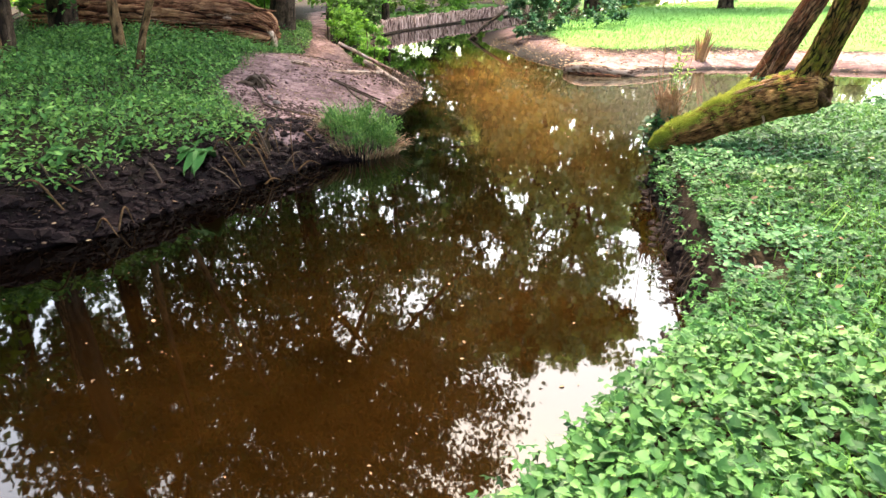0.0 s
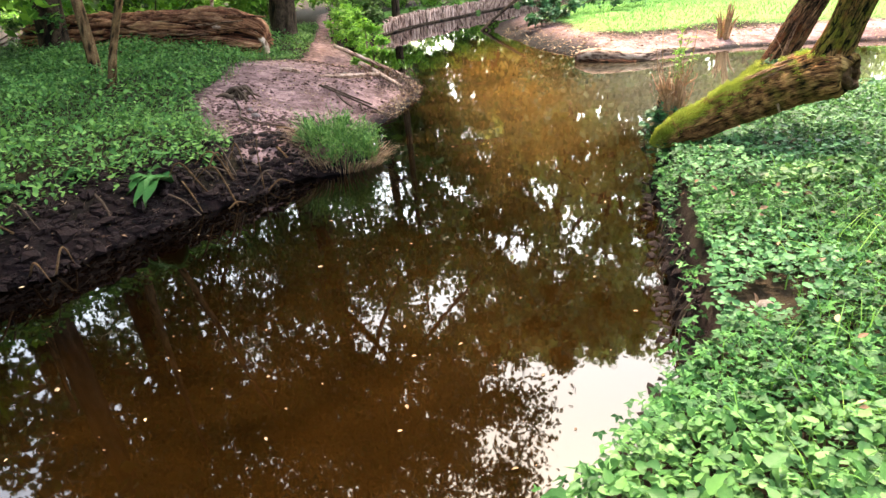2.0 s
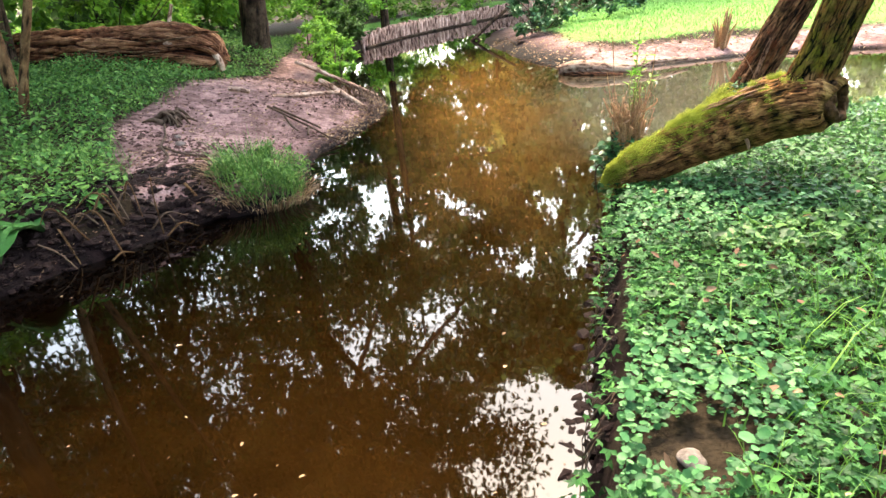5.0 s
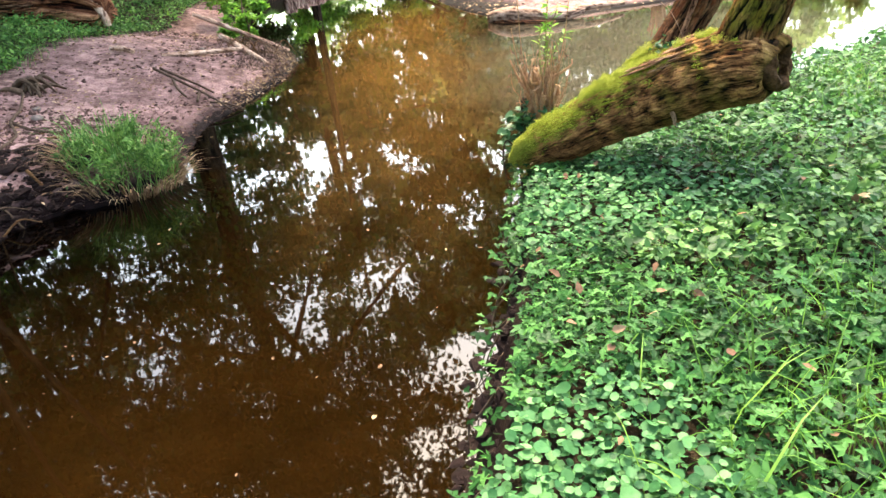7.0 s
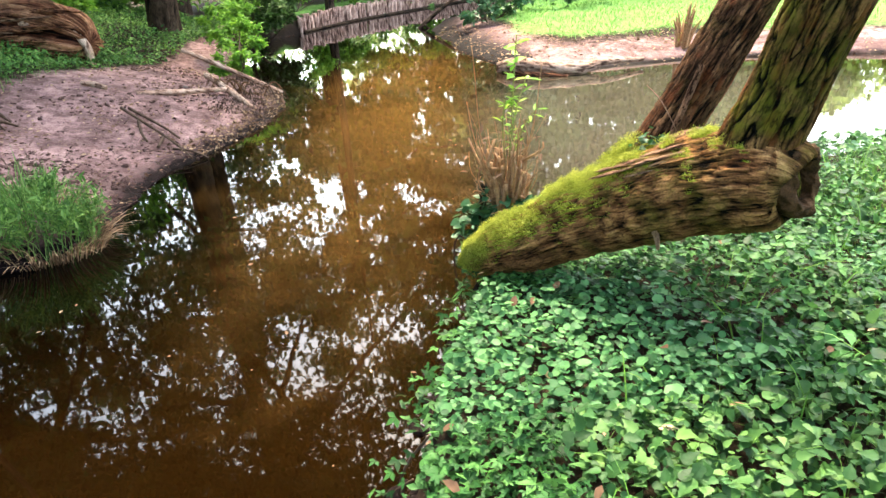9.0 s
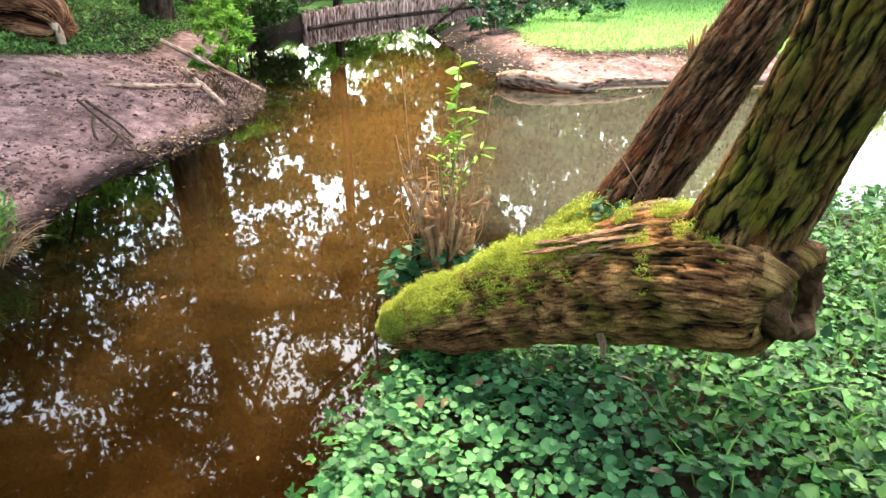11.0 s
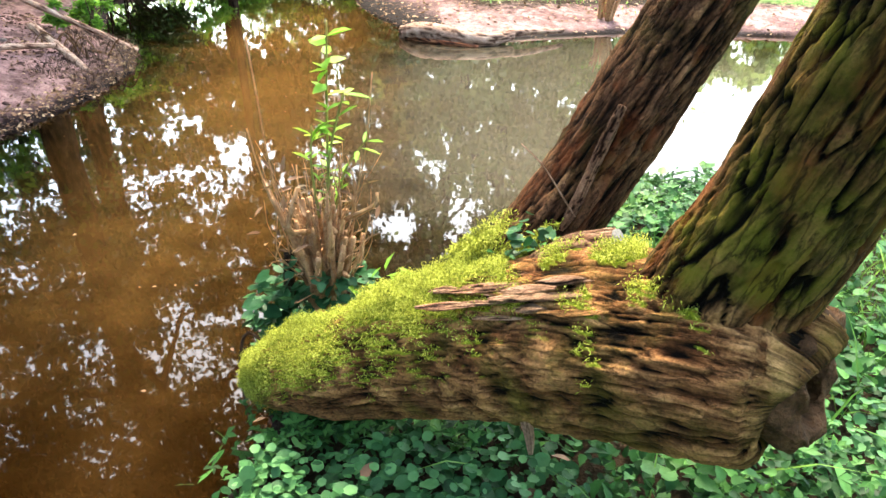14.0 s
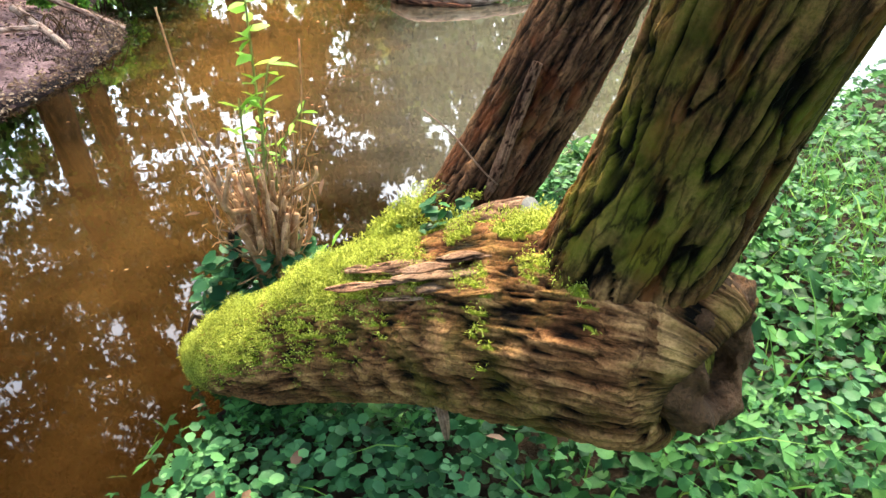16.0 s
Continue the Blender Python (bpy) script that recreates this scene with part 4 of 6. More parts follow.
def build_pollard():
    """The cut-back shoots on the water's edge behind the willow's base."""
    r = np.random.default_rng(5)
    pl = thing("cut_back_sprouts", (2.27, 6.83, 0.35), "cut-back willow stool with dry stubs and fresh green shoots", "shrub")
    part("stool", tube("stool", [(2.26, 6.84, 0.2, 0.05), (2.26, 6.83, 0.42, 0.04), (2.27, 6.82, 0.56, 0.04), (2.28, 6.82, 0.66, 0.036), (2.285, 6.82, 0.74, 0.02)], 70, 60, lambda s, a, p: ridged(6, 5, 0.008)(s, a, p) + 0.016 * math.sin(5 * a + 3 * s)), M_SHOOT, pl, "gnarled brown stool")
    part("dead_stem", tube("dead_stem", [(2.16, 6.83, 0.25, 0.02), (2.15, 6.82, 0.5, 0.02), (2.16, 6.81, 0.72, 0.016)], 30, 14, ridged(1, 5, 0.006)), M_BARK_D, pl, "dark dead stem")
    for k in range(34):
        a, q, top = r.uniform(0, 6.28), r.uniform(0.4, 1.15), r.uniform(0.72, 0.93)
        c, sn = math.cos(a), math.sin(a)
        w = r.uniform(0.006, 0.0145)
        part("sucker", tube("sucker", [(2.27 + 0.038 * c * q, 6.825 + 0.038 * sn * q, 0.42, w * 1.4), (2.275 + 0.06 * c * q + r.normal(0, 0.008), 6.82 + 0.06 * sn * q, 0.62, w * 1.2), (2.28 + 0.1 * c * q + r.normal(0, 0.015), 6.82 + 0.1 * sn * q + r.normal(0, 0.015), top, w * 0.7)], 12, 6, ridged(2, 14, 0.0025, k)), M_SHOOT, pl)
    for k in range(110):
        a, e = r.uniform(0, 6.28), r.uniform(0.0, 0.14)
        b = np.array([2.275, 6.82, r.uniform(0.58, 0.86)]) + np.array([math.cos(a), math.sin(a), 0]) * 0.06
        t = b + np.array([math.cos(a) * e, math.sin(a) * e, r.uniform(-0.03, 0.32)])
        m = (b + t) / 2 + np.array([math.cos(a), math.sin(a), 0]) * r.uniform(0.0, 0.04) + r.normal(0, 0.014, 3)
        w = r.uniform(0.001, 0.003) if k % 9 else r.uniform(0.006, 0.01)
        part("stub", tube("stub", [(*b, w * 1.2), (*m, w), (*t, w * 0.7)], 8, 6), M_SHOOT, pl)
    tops = [((2.30, 6.83, 0.86), (2.31, 6.82, 1.14), (2.33, 6.8, 1.45)), ((2.29, 6.8, 0.85), (2.32, 6.78, 1.08), (2.37, 6.76, 1.26)), ((2.31, 6.84, 0.84), (2.36, 6.84, 1.0), (2.43, 6.83, 1.1)), ((2.27, 6.8, 0.85), (2.26, 6.78, 1.02), (2.27, 6.77, 1.16))]
    for k, tp in enumerate(tops):
        sh = part("shoot", tube("shoot", [(*p, 0.005 - 0.0012 * i) for i, p in enumerate(tp)], 14, 6), M_STEM, pl, "fresh green shoot")
        n = (30, 14, 14, 14)[k]
        s = r.uniform(0.15, 1.0, n)
        P = smooth_path(tp, 60)[(s * 59).astype(int)]
        part("leaves", leaf_cloud("leaves", P, 0.035 + 0.04 * s * r.uniform(0.6, 1.2, n), r.normal(0.25, 0.35, n), LEAF_OVAL if k == 0 else LEAF_LONG, r), M_SPROUT, sh)
    for tp in ([(2.2, 6.79, 0.78), (2.15, 6.74, 1.0), (2.13, 6.72, 1.3), (2.12, 6.72, 1.42)], [(2.19, 6.8, 0.75), (2.12, 6.76, 0.98), (2.09, 6.74, 1.16)], [(2.36, 6.84, 0.8), (2.42, 6.84, 1.05), (2.45, 6.83, 1.3)]):
        part("dry_stem", tube("dry_stem", [(*p, 0.0028) for p in tp], 14, 5), M_SHOOT, pl)
    n = 90
    a, e = r.uniform(0, 6.28, n), r.uniform(0.03, 0.2, n)
    pos = np.stack([2.28 + np.cos(a) * e, 6.82 + np.sin(a) * e, 0.84 + r.uniform(-0.1, 0.14, n)], 1)
    part("dry_leaves", leaf_cloud("dry_leaves", pos, r.uniform(0.03, 0.07, n), r.normal(0.5, 0.6, n), LEAF_LONG, r), M_LITTER, pl, "curled yellowish leaves")
    iv = thing("ivy", (2.2, 6.7, 0.3), "dark green ivy round the cut-back stool", "ivy")
    n = 460
    a = r.uniform(0, 6.28, n)
    e = r.uniform(0.06, 0.2, n)
    pos = np.stack([2.23 + np.cos(a) * e * 1.1, 6.8 + np.sin(a) * e * 0.7, r.uniform(0.36, 0.74, n) - e * 0.5], 1)
    part("leaves", leaf_cloud("leaves", pos, r.uniform(0.03, 0.06, n), r.normal(-0.2, 0.5, n), LEAF_HEART, r), M_IVY, iv)
    pos = np.array([2.5, 6.75, 0.6]) + r.normal(0, 1, (40, 3)) * (0.09, 0.05, 0.05)
    herb = thing("herb", (2.5, 6.78, 0.4), "fresh green herb behind the mossy base", "plant")
    part("leaves", leaf_cloud("leaves", pos, r.uniform(0.05, 0.1, 40), r.normal(0.3, 0.5, 40), LEAF_LONG, r), M_SPROUT, herb)
    root = thing("hooked_root", (1.98, 6.7, 0.2), "thin dark hooked root over the water", "root")
    part("root", tube("root", [(2.1, 6.68, 0.42, 0.006), (2.03, 6.68, 0.5, 0.0055), (2.0, 6.66, 0.42, 0.005), (2.01, 6.6, 0.28, 0.004), (2.04, 6.55, 0.15, 0.003)], 24, 7), M_BARK_D, root)


build_pollard()


# ---- trees, for shade, shadow and reflection ----
def crown_points(r, blobs):
    pts = []
    for cx, cy, cz, rad, n in blobs:
        m = max(4, n // 90)
        cen = r.normal(0, 1, (m, 3))
        cen = cen / np.linalg.norm(cen, axis=1)[:, None] * (r.uniform(0.15, 1, m) ** 0.5)[:, None] * rad
        sub = r.uniform(0.13, 0.27, m) * rad
        k = r.integers(0, m, n)
        q = r.normal(0, 0.55, (n, 3))
        pts.append(np.array([cx, cy, cz]) + (cen[k] + q * sub[k][:, None]) * (1, 1, 0.85))
    return np.concatenate(pts)


def tree(name, base, pts, blobs, leaf, seed, label, mat=None, crown_mat=None, shape=LEAF_DIAMOND, limbs=0):
    r = np.random.default_rng(seed)
    z0 = float(ground_z(base[0], base[1])[0])
    t = thing(name, (base[0], base[1], z0), label, "tree", "trees of the wood")
    part("trunk", tube("trunk", [(base[0], base[1], z0 - 0.15, pts[0][3] * 1.35)] + [tuple(p) for p in pts], 60, 28, ridged(4, 3, pts[0][3] * 0.08, seed)), mat or M_BARK_D, t)
    top = np.array(pts[-1][:3])
    for k in range(limbs or len(blobs)):
        b = blobs[k % len(blobs)]
        s = r.uniform(0.45, 0.9)
        a = np.array(pts[0][:3]) * (1 - s) + top * s
        e = np.array(b[:3]) + r.normal(0, b[3] * 0.4, 3)
        w = pts[0][3] * 0.38
        part("limb", tube("limb", [(*a, w), (*((a + e) / 2 + r.normal(0, 0.25, 3)), w * 0.6), (*e, w * 0.2)], 14, 8), mat or M_BARK_D, t)
    P = crown_points(r, blobs)
    part("crown", leaf_cloud("crown", P, r.uniform(leaf * 0.7, leaf * 1.3, len(P)), 0.8, shape, r, roll=0.8), crown_mat or M_CROWN, t)
    return t


BIG = "tall broadleaf tree with dark bark on the bank"


def straight(x, y, h, r0, lean=(0, 0)):
    return [(x, y, 1.0, r0), (x + lean[0] * 0.4, y + lean[1] * 0.4, h * 0.45, r0 * 0.8), (x + lean[0], y + lean[1], h, r0 * 0.3)]


tree("bank_tree", (-3.95, 17.6), straight(-3.95, 17.6, 12, 0.3, (1, -1)), [(-3, 15.5, 8.5, 3.2, 5657), (-0.6, 14.4, 8.6, 2.8, 6583), (-1.6, 13, 7.4, 2.2, 3135), (-2.8, 12.6, 7.6, 2.0, 2145), (0.0, 14.4, 11.2, 2.0, 3087), (-0.3, 15, 8, 1.8, 1485), (1.0, 13.2, 12.4, 1.7, 1828), (-4.3, 14.2, 4.6, 1.8, 800), (1.5, 16, 5.0, 1.8, 1485), (-4.5, 17.5, 11, 3.2, 2971), (-2, 16, 12.5, 2.8, 2286), (-3.5, 17, 5.2, 2.2, 2971), (-1.5, 15.5, 4.6, 1.3, 1143), (-5.2, 15.4, 4.5, 2.2, 2743)], 0.15, 21, BIG)
# last three blobs: unseen canopy added overhead to shade bank and path
tree("bank_tree", (-5.7, 9.0), straight(-5.7, 9.0, 11, 0.2, (0.5, 0.6)), [(-5, 9.6, 10, 2.6, 6412), (-3.4, 10.6, 8.8, 2.2, 3847), (-6.5, 9, 12, 2.5, 5132), (-4.2, 7.5, 9, 2.2, 3332), (-3.8, 12.4, 6.4, 1.8, 2307), (-4.6, 11.3, 6.2, 1.9, 3847), (-5.4, 11, 5.2, 1.9, 2565), (-6.2, 14.5, 4.0, 1.9, 1024), (-6, 13.5, 8.8, 2.4, 3076), (-6.6, 11.2, 7.2, 2.0, 3076), (-2.6, 7.2, 9.6, 2.6, 1922), (-1.8, 9.6, 10.6, 2.4, 1537), (-2.4, 11.6, 9.4, 2.2, 1408)], 0.14, 22, BIG)
tree("bank_tree", (-7.2, 13.5), straight(-7.2, 13.5, 10, 0.26, (0.4, 0.3)), [(-6.8, 14, 10, 3.0, 2772), (-5, 14.5, 7, 2.4, 1980), (-8, 13, 6, 2.6, 1716), (-8, 19, 7.6, 3.2, 2244), (-7, 16, 3.4, 2, 1188)], 0.2, 23, BIG)
tree("bank_tree", (-6.4, 5.6), straight(-6.4, 5.6, 11, 0.24, (0.9, 0)), [(-5.4, 5.4, 10, 2.8, 1900), (-7.5, 5.4, 8, 2.6, 1478), (-4.4, 4.2, 8.5, 2.0, 1056)], 0.2, 29, BIG)
tree("bank_tree", (-6.2, 24), straight(-6.2, 24, 12, 0.34, (0.6, 0)), [(-5, 24, 11, 4, 2040), (-2.4, 23.5, 8, 3.2, 900), (-6, 25, 6, 3.2, 2160), (-7.5, 23, 3.6, 2.2, 1320)], 0.3, 24, BIG)
tree("bank_tree", (-2.0, 25.0), straight(-2.0, 25.0, 11, 0.13, (0.3, -0.4)), [(-1.6, 24.4, 10, 2.4, 1200), (-2.6, 25, 8.4, 2.2, 900)], 0.26, 33, BIG)
tree("bank_tree", (-4.0, 33), straight(-4, 33, 13, 0.34, (0.6, 0)), [(-3, 33, 12, 4.5, 3000), (-0.2, 34, 8.6, 3.6, 4000), (-4.5, 34, 6, 3.6, 3600), (-7, 31, 4, 3, 2600), (-2.4, 29.6, 4.6, 2.3, 2400), (0.8, 36, 5, 2.6, 1800), (1.2, 35, 12.5, 3.0, 1300)], 0.36, 25, BIG)
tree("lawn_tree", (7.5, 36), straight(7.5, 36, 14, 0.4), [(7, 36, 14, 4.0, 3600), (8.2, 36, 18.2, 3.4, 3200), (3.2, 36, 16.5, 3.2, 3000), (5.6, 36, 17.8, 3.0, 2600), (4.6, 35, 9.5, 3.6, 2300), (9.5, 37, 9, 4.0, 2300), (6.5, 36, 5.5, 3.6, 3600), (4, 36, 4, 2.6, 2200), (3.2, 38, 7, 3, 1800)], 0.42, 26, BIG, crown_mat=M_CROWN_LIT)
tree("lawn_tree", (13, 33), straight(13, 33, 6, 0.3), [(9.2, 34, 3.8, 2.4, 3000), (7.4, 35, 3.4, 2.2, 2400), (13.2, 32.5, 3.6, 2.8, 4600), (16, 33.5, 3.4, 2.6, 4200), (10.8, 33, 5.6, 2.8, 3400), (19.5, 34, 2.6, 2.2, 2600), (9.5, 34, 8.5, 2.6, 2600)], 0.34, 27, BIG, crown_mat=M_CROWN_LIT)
# two trees out of view behind the bank, added to block sky light
tree("screen_tree", (-2.5, -6), straight(-2.5, -6, 11, 0.34, (0.5, 0.6)), [(-2, -5, 10, 3.6, 1440), (-5, -2.5, 9, 3.4, 1280), (1.5, -4, 9.5, 3.4, 1280), (-6, -7, 8, 3.4, 1120), (-1, -1.5, 11.5, 2.8, 1040)], 0.26, 41, "unseen tree added over the bank to block sky light")
tree("screen_tree", (7, -3.5), straight(7, -3.5, 11, 0.34, (-0.5, 0.6)), [(6.5, -2.5, 10, 3.6, 1440), (4, -1, 10.5, 3.0, 1200), (8.5, 1.0, 9.5, 3.4, 1280), (8, -6, 8, 3.6, 1120)], 0.26, 42, "unseen tree added over the bank to block sky light")


tree("screen_tree", (6.6, 39), straight(6.6, 39, 19, 0.3, (-2.5, -2)), [(0.6, 36, 18.2, 2.7, 2300), (-2.2, 36, 20.8, 2.6, 1900), (3.4, 36, 17.8, 2.8, 2600), (6, 36.5, 19.4, 2.7, 2200), (9, 36.5, 17.6, 2.6, 1800)], 0.4, 44, "tall park tree beyond the lawn", limbs=8)
tree("screen_tree", (2.2, 52), straight(2.2, 52, 14, 0.4), [(2, 52, 12, 4.5, 3200), (-1.5, 53, 7, 4, 2600), (5, 52, 7, 4, 2600), (2, 52, 4, 3.5, 2000)], 0.5, 43, "large park tree beyond the far bend")
# lighter bush leaves put sunlight into the colour of these shaded crowns
for k, (x, y, zz) in enumerate([(-9, 10, 3.2), (-9.5, 14.5, 3.5), (-8, 18.5, 3.4), (-10, 6, 3.2), (-7.6, 21, 3.0), (-11.5, 11, 5.5)]):
    tree("understory_tree", (x, y), straight(x, y, zz + 1, 0.09), [(x, y, zz, 2.2, 2000), (x + 1.2, y - 0.6, zz * 0.6, 1.6, 1100), (x - 0.8, y + 1, zz * 0.7, 1.8, 1200)], 0.22, 50 + k, "bushy young tree in the wood", crown_mat=M_BUSH, limbs=4)


for k, (x, y, h, rr) in enumerate([(-11, 15, 12, 0.24), (-13.5, 10, 12, 0.26), (-10.5, 22, 13, 0.28), (-8.4, 28, 13, 0.26), (-14, 19, 13, 0.3), (-16, 5, 12, 0.26), (-9.4, 8.4, 9.5, 0.16), (-12, 3, 10, 0.2)]):
    tree("wood_tree", (x, y), straight(x, y, h, rr, (0.5, 0.2)), [(x, y, h * 0.82, 3.0, 1150), (x + 2.2, y - 0.6, h * 0.62, 2.6, 850), (x - 1.8, y + 0.8, h * 0.6, 2.6, 760), (x + 0.8, y + 0.4, h * 0.4, 2.4, 950)], 0.24, 120 + k, "dark broadleaf tree deep in the wood", limbs=6)


# unseen trees behind and beside the bank, added to cut low sky light
for k, (x, y) in enumerate([(-7, -9), (-1.5, -10.5), (4, -10), (9.5, -8.5), (14, -3.5), (15.5, 2.5), (-13, -5)]):
    tree("sky_block_tree", (x, y), straight(x, y, 5, 0.1), [(x, y, 4.0, 2.8, 1700), (x + 1.6, y - 0.5, 2.0, 2.0, 1200), (x - 1.6, y + 0.4, 2.0, 2.0, 1200), (x, y, 6.0, 2.0, 700)], 0.36, 80 + k, "unseen leafy tree added behind the bank to block low sky", limbs=4)


def build_far_wood():
    r = np.random.default_rng(60)
    P = []
    for k in range(150):
        ahead = k < 95
        a = r.uniform(-1.25, 1.25) if ahead else r.uniform(1.2, 5.1)
        d = r.uniform(46, 66)
        top = r.uniform(2.5, 4.5) if 0.36 < a < 0.8 else r.uniform(4, 11)
        n = 520 if ahead else 260
        q = r.normal(0, 0.5, (n, 3)) * (4.0, 4.0, top * 0.6)
        P.append(np.array([d * math.sin(a), 10 + d * math.cos(a), top * 0.45]) + q)
    P = np.concatenate(P)
    P = P[P[:, 2] > 0.5]
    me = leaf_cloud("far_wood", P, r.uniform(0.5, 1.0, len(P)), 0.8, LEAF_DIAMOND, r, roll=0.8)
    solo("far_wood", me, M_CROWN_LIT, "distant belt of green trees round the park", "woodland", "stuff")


build_far_wood()


def sapling(pts, label):
    z0 = float(ground_z(pts[0][0], pts[0][1])[0])
    t = thing("sapling", (pts[0][0], pts[0][1], z0), label, "tree", "thin stems by the path")
    part("stem", tube("stem", [(pts[0][0], pts[0][1], z0 - 0.1, pts[0][3])] + pts[1:], 50, 16, ridged(3, 5, 0.005, pts[0][0])), M_SAP, t)


sapling([(-4.5, 9.8, 0.8, 0.085), (-4.54, 9.85, 1.6, 0.07), (-4.66, 10.0, 3, 0.06), (-4.5, 10.2, 6, 0.03)], "slim pale brown upright stem")
sapling([(-4.05, 9.2, 0.8, 0.055), (-3.9, 9.25, 1.3, 0.048), (-3.58, 9.3, 2.2, 0.042), (-2.9, 9.5, 4.5, 0.02)], "slim dark stem leaning over the nettles")
sapling([(-5.35, 8.4, 0.8, 0.05), (-5.32, 8.4, 1.6, 0.045), (-5.3, 8.4, 3.5, 0.03)], "thin dark stem at the wood's edge")


# ---- fallen log, sticks, piles ----
def build_fallen_log():
    lg = thing("fallen_log", (-4.4, 13.6, 0.75), "large rotten fallen log with torn reddish wood", "log")
    rg = plated(2.6, 0.75, 0.075, 2.0, 0.25)
    part("body", tube("body", [(-8.2, 14.6, 1.05, 0.4), (-6.4, 14.2, 1.08, 0.43), (-5.0, 13.75, 1.08, 0.43), (-3.9, 13.4, 1.04, 0.38), (-3.35, 13.2, 0.97, 0.3), (-3.12, 13.12, 0.9, 0.16)], 190, 140, lambda s, a, p: rg(s, a, p) + 0.05 * noise.noise(Vector((p[0] * 0.8, p[1] * 0.8, p[2] * 2.5)))), M_WOOD, lg)
    r = np.random.default_rng(8)
    for k in range(46):
        s = r.uniform(0, 1)
        c = np.array([-5.9, 14.0, 1.0]) * (1 - s) + np.array([-3.3, 13.15, 0.95]) * s
        a = r.uniform(-1.2, 1.9)
        c = c + np.array([-0.36 * math.cos(a) * 0.3, -0.4 * math.cos(a), 0.06 + 0.38 * math.sin(a)])
        dv = np.array([0.9, -0.31, r.normal(0, 0.05)]) * r.uniform(0.2, 0.7)
        part("splinter", tube("splinter", [(*(c - dv), 0.01), (*c, r.uniform(0.012, 0.03)), (*(c + dv), 0.006)], 16, 8, ridged(1, 3, 0.012, k)), (M_WOOD, M_WOOD, M_WOOD, M_BARE)[k % 4], lg)
    part("chip", tube("chip", [(-4.02, 13.06, 1.2, 0.02), (-3.94, 13.03, 1.2, 0.045), (-3.87, 13.01, 1.19, 0.02)], 12, 10, ridged(2, 9, 0.008), oval=0.8), M_STICK, lg, "pale torn patch of bare wood")
    part("slab", tube("slab", [(-3.5, 13.15, 1.25, 0.03), (-3.3, 13.05, 1.1, 0.05), (-3.12, 13.0, 0.85, 0.05), (-3.1, 12.98, 0.6, 0.04)], 20, 10, ridged(1, 4, 0.015)), M_STICK, lg, "pale torn slab at the end")


build_fallen_log()


def stick(name, pts, mat, label, segs=10):
    t = thing(name, pts[0][:3], label, "stick")
    part("wood", tube("wood", pts, 26, segs, ridged(3, 4, pts[0][3] * 0.09, pts[0][0])), mat, t)


stick("stick", [(-2.0, 13.45, 0.72, 0.035), (-1.35, 13.53, 0.38, 0.034), (-0.68, 13.62, 0.02, 0.028)], M_STICK, "long pale barkless stick running into the water")
stick("stick", [(-1.43, 12.7, 0.47, 0.045), (-1.05, 12.42, 0.29, 0.042), (-0.66, 12.1, 0.1, 0.034)], M_STICK, "pale barkless stick lying towards the water")
stick("stick", [(-1.93, 11.68, 0.43, 0.028), (-1.5, 12.0, 0.37, 0.034), (-1.08, 12.42, 0.31, 0.024)], M_STICK, "thin pale stick on the bare earth")
stick("stick", [(-4.56, 14.5, 1.15, 0.04), (-4.5, 14.52, 1.5, 0.036), (-4.41, 14.55, 1.78, 0.03)], M_STICK, "pale broken stick standing behind the fallen log")
stick("stick", [(-2.52, 11.6, 0.6, 0.03), (-2.35, 11.55, 0.58, 0.034), (-2.2, 11.52, 0.54, 0.026)], M_STICK, "short thick piece of pale wood on the path")


def bank_twigs():
    r = np.random.default_rng(31)
    spots = [(-1.15, 10.4), (-1.05, 10.3), (-0.95, 10.2), (-1.5, 8.6), (-1.75, 8.3), (-1.9, 8.0), (-1.95, 7.5), (-1.8, 7.2), (-2.2, 6.6), (-0.8, 12.6), (-0.9, 13.0), (-0.75, 13.2), (-1.0, 12.9), (-2.3, 6.4), (-2.0, 6.9), (-2.7, 6.0), (-1.6, 7.6), (-1.7, 8.9), (-2.1, 9.2), (-1.0, 13.3)]
    for i, (x, y) in enumerate(spots):
        a, ln = r.uniform(-0.9, 0.4), r.uniform(0.12, 0.38)
        z = float(ground_z(x, y)[0])
        e = (x + ln * math.cos(a), y + ln * math.sin(a))
        z2 = max(float(ground_z(*e)[0]), 0.0)
        w = r.uniform(0.006, 0.016)
        stick("twig", [(x, y, z + w, w), ((x + e[0]) / 2, (y + e[1]) / 2 + r.normal(0, 0.03), (z + z2) / 2 + w + r.uniform(0, 0.04), w * 0.85), (*e, z2 + w, w * 0.5)], M_TWIG if i % 4 else M_SAP, "thin broken twig on the muddy bank", 6)


bank_twigs()


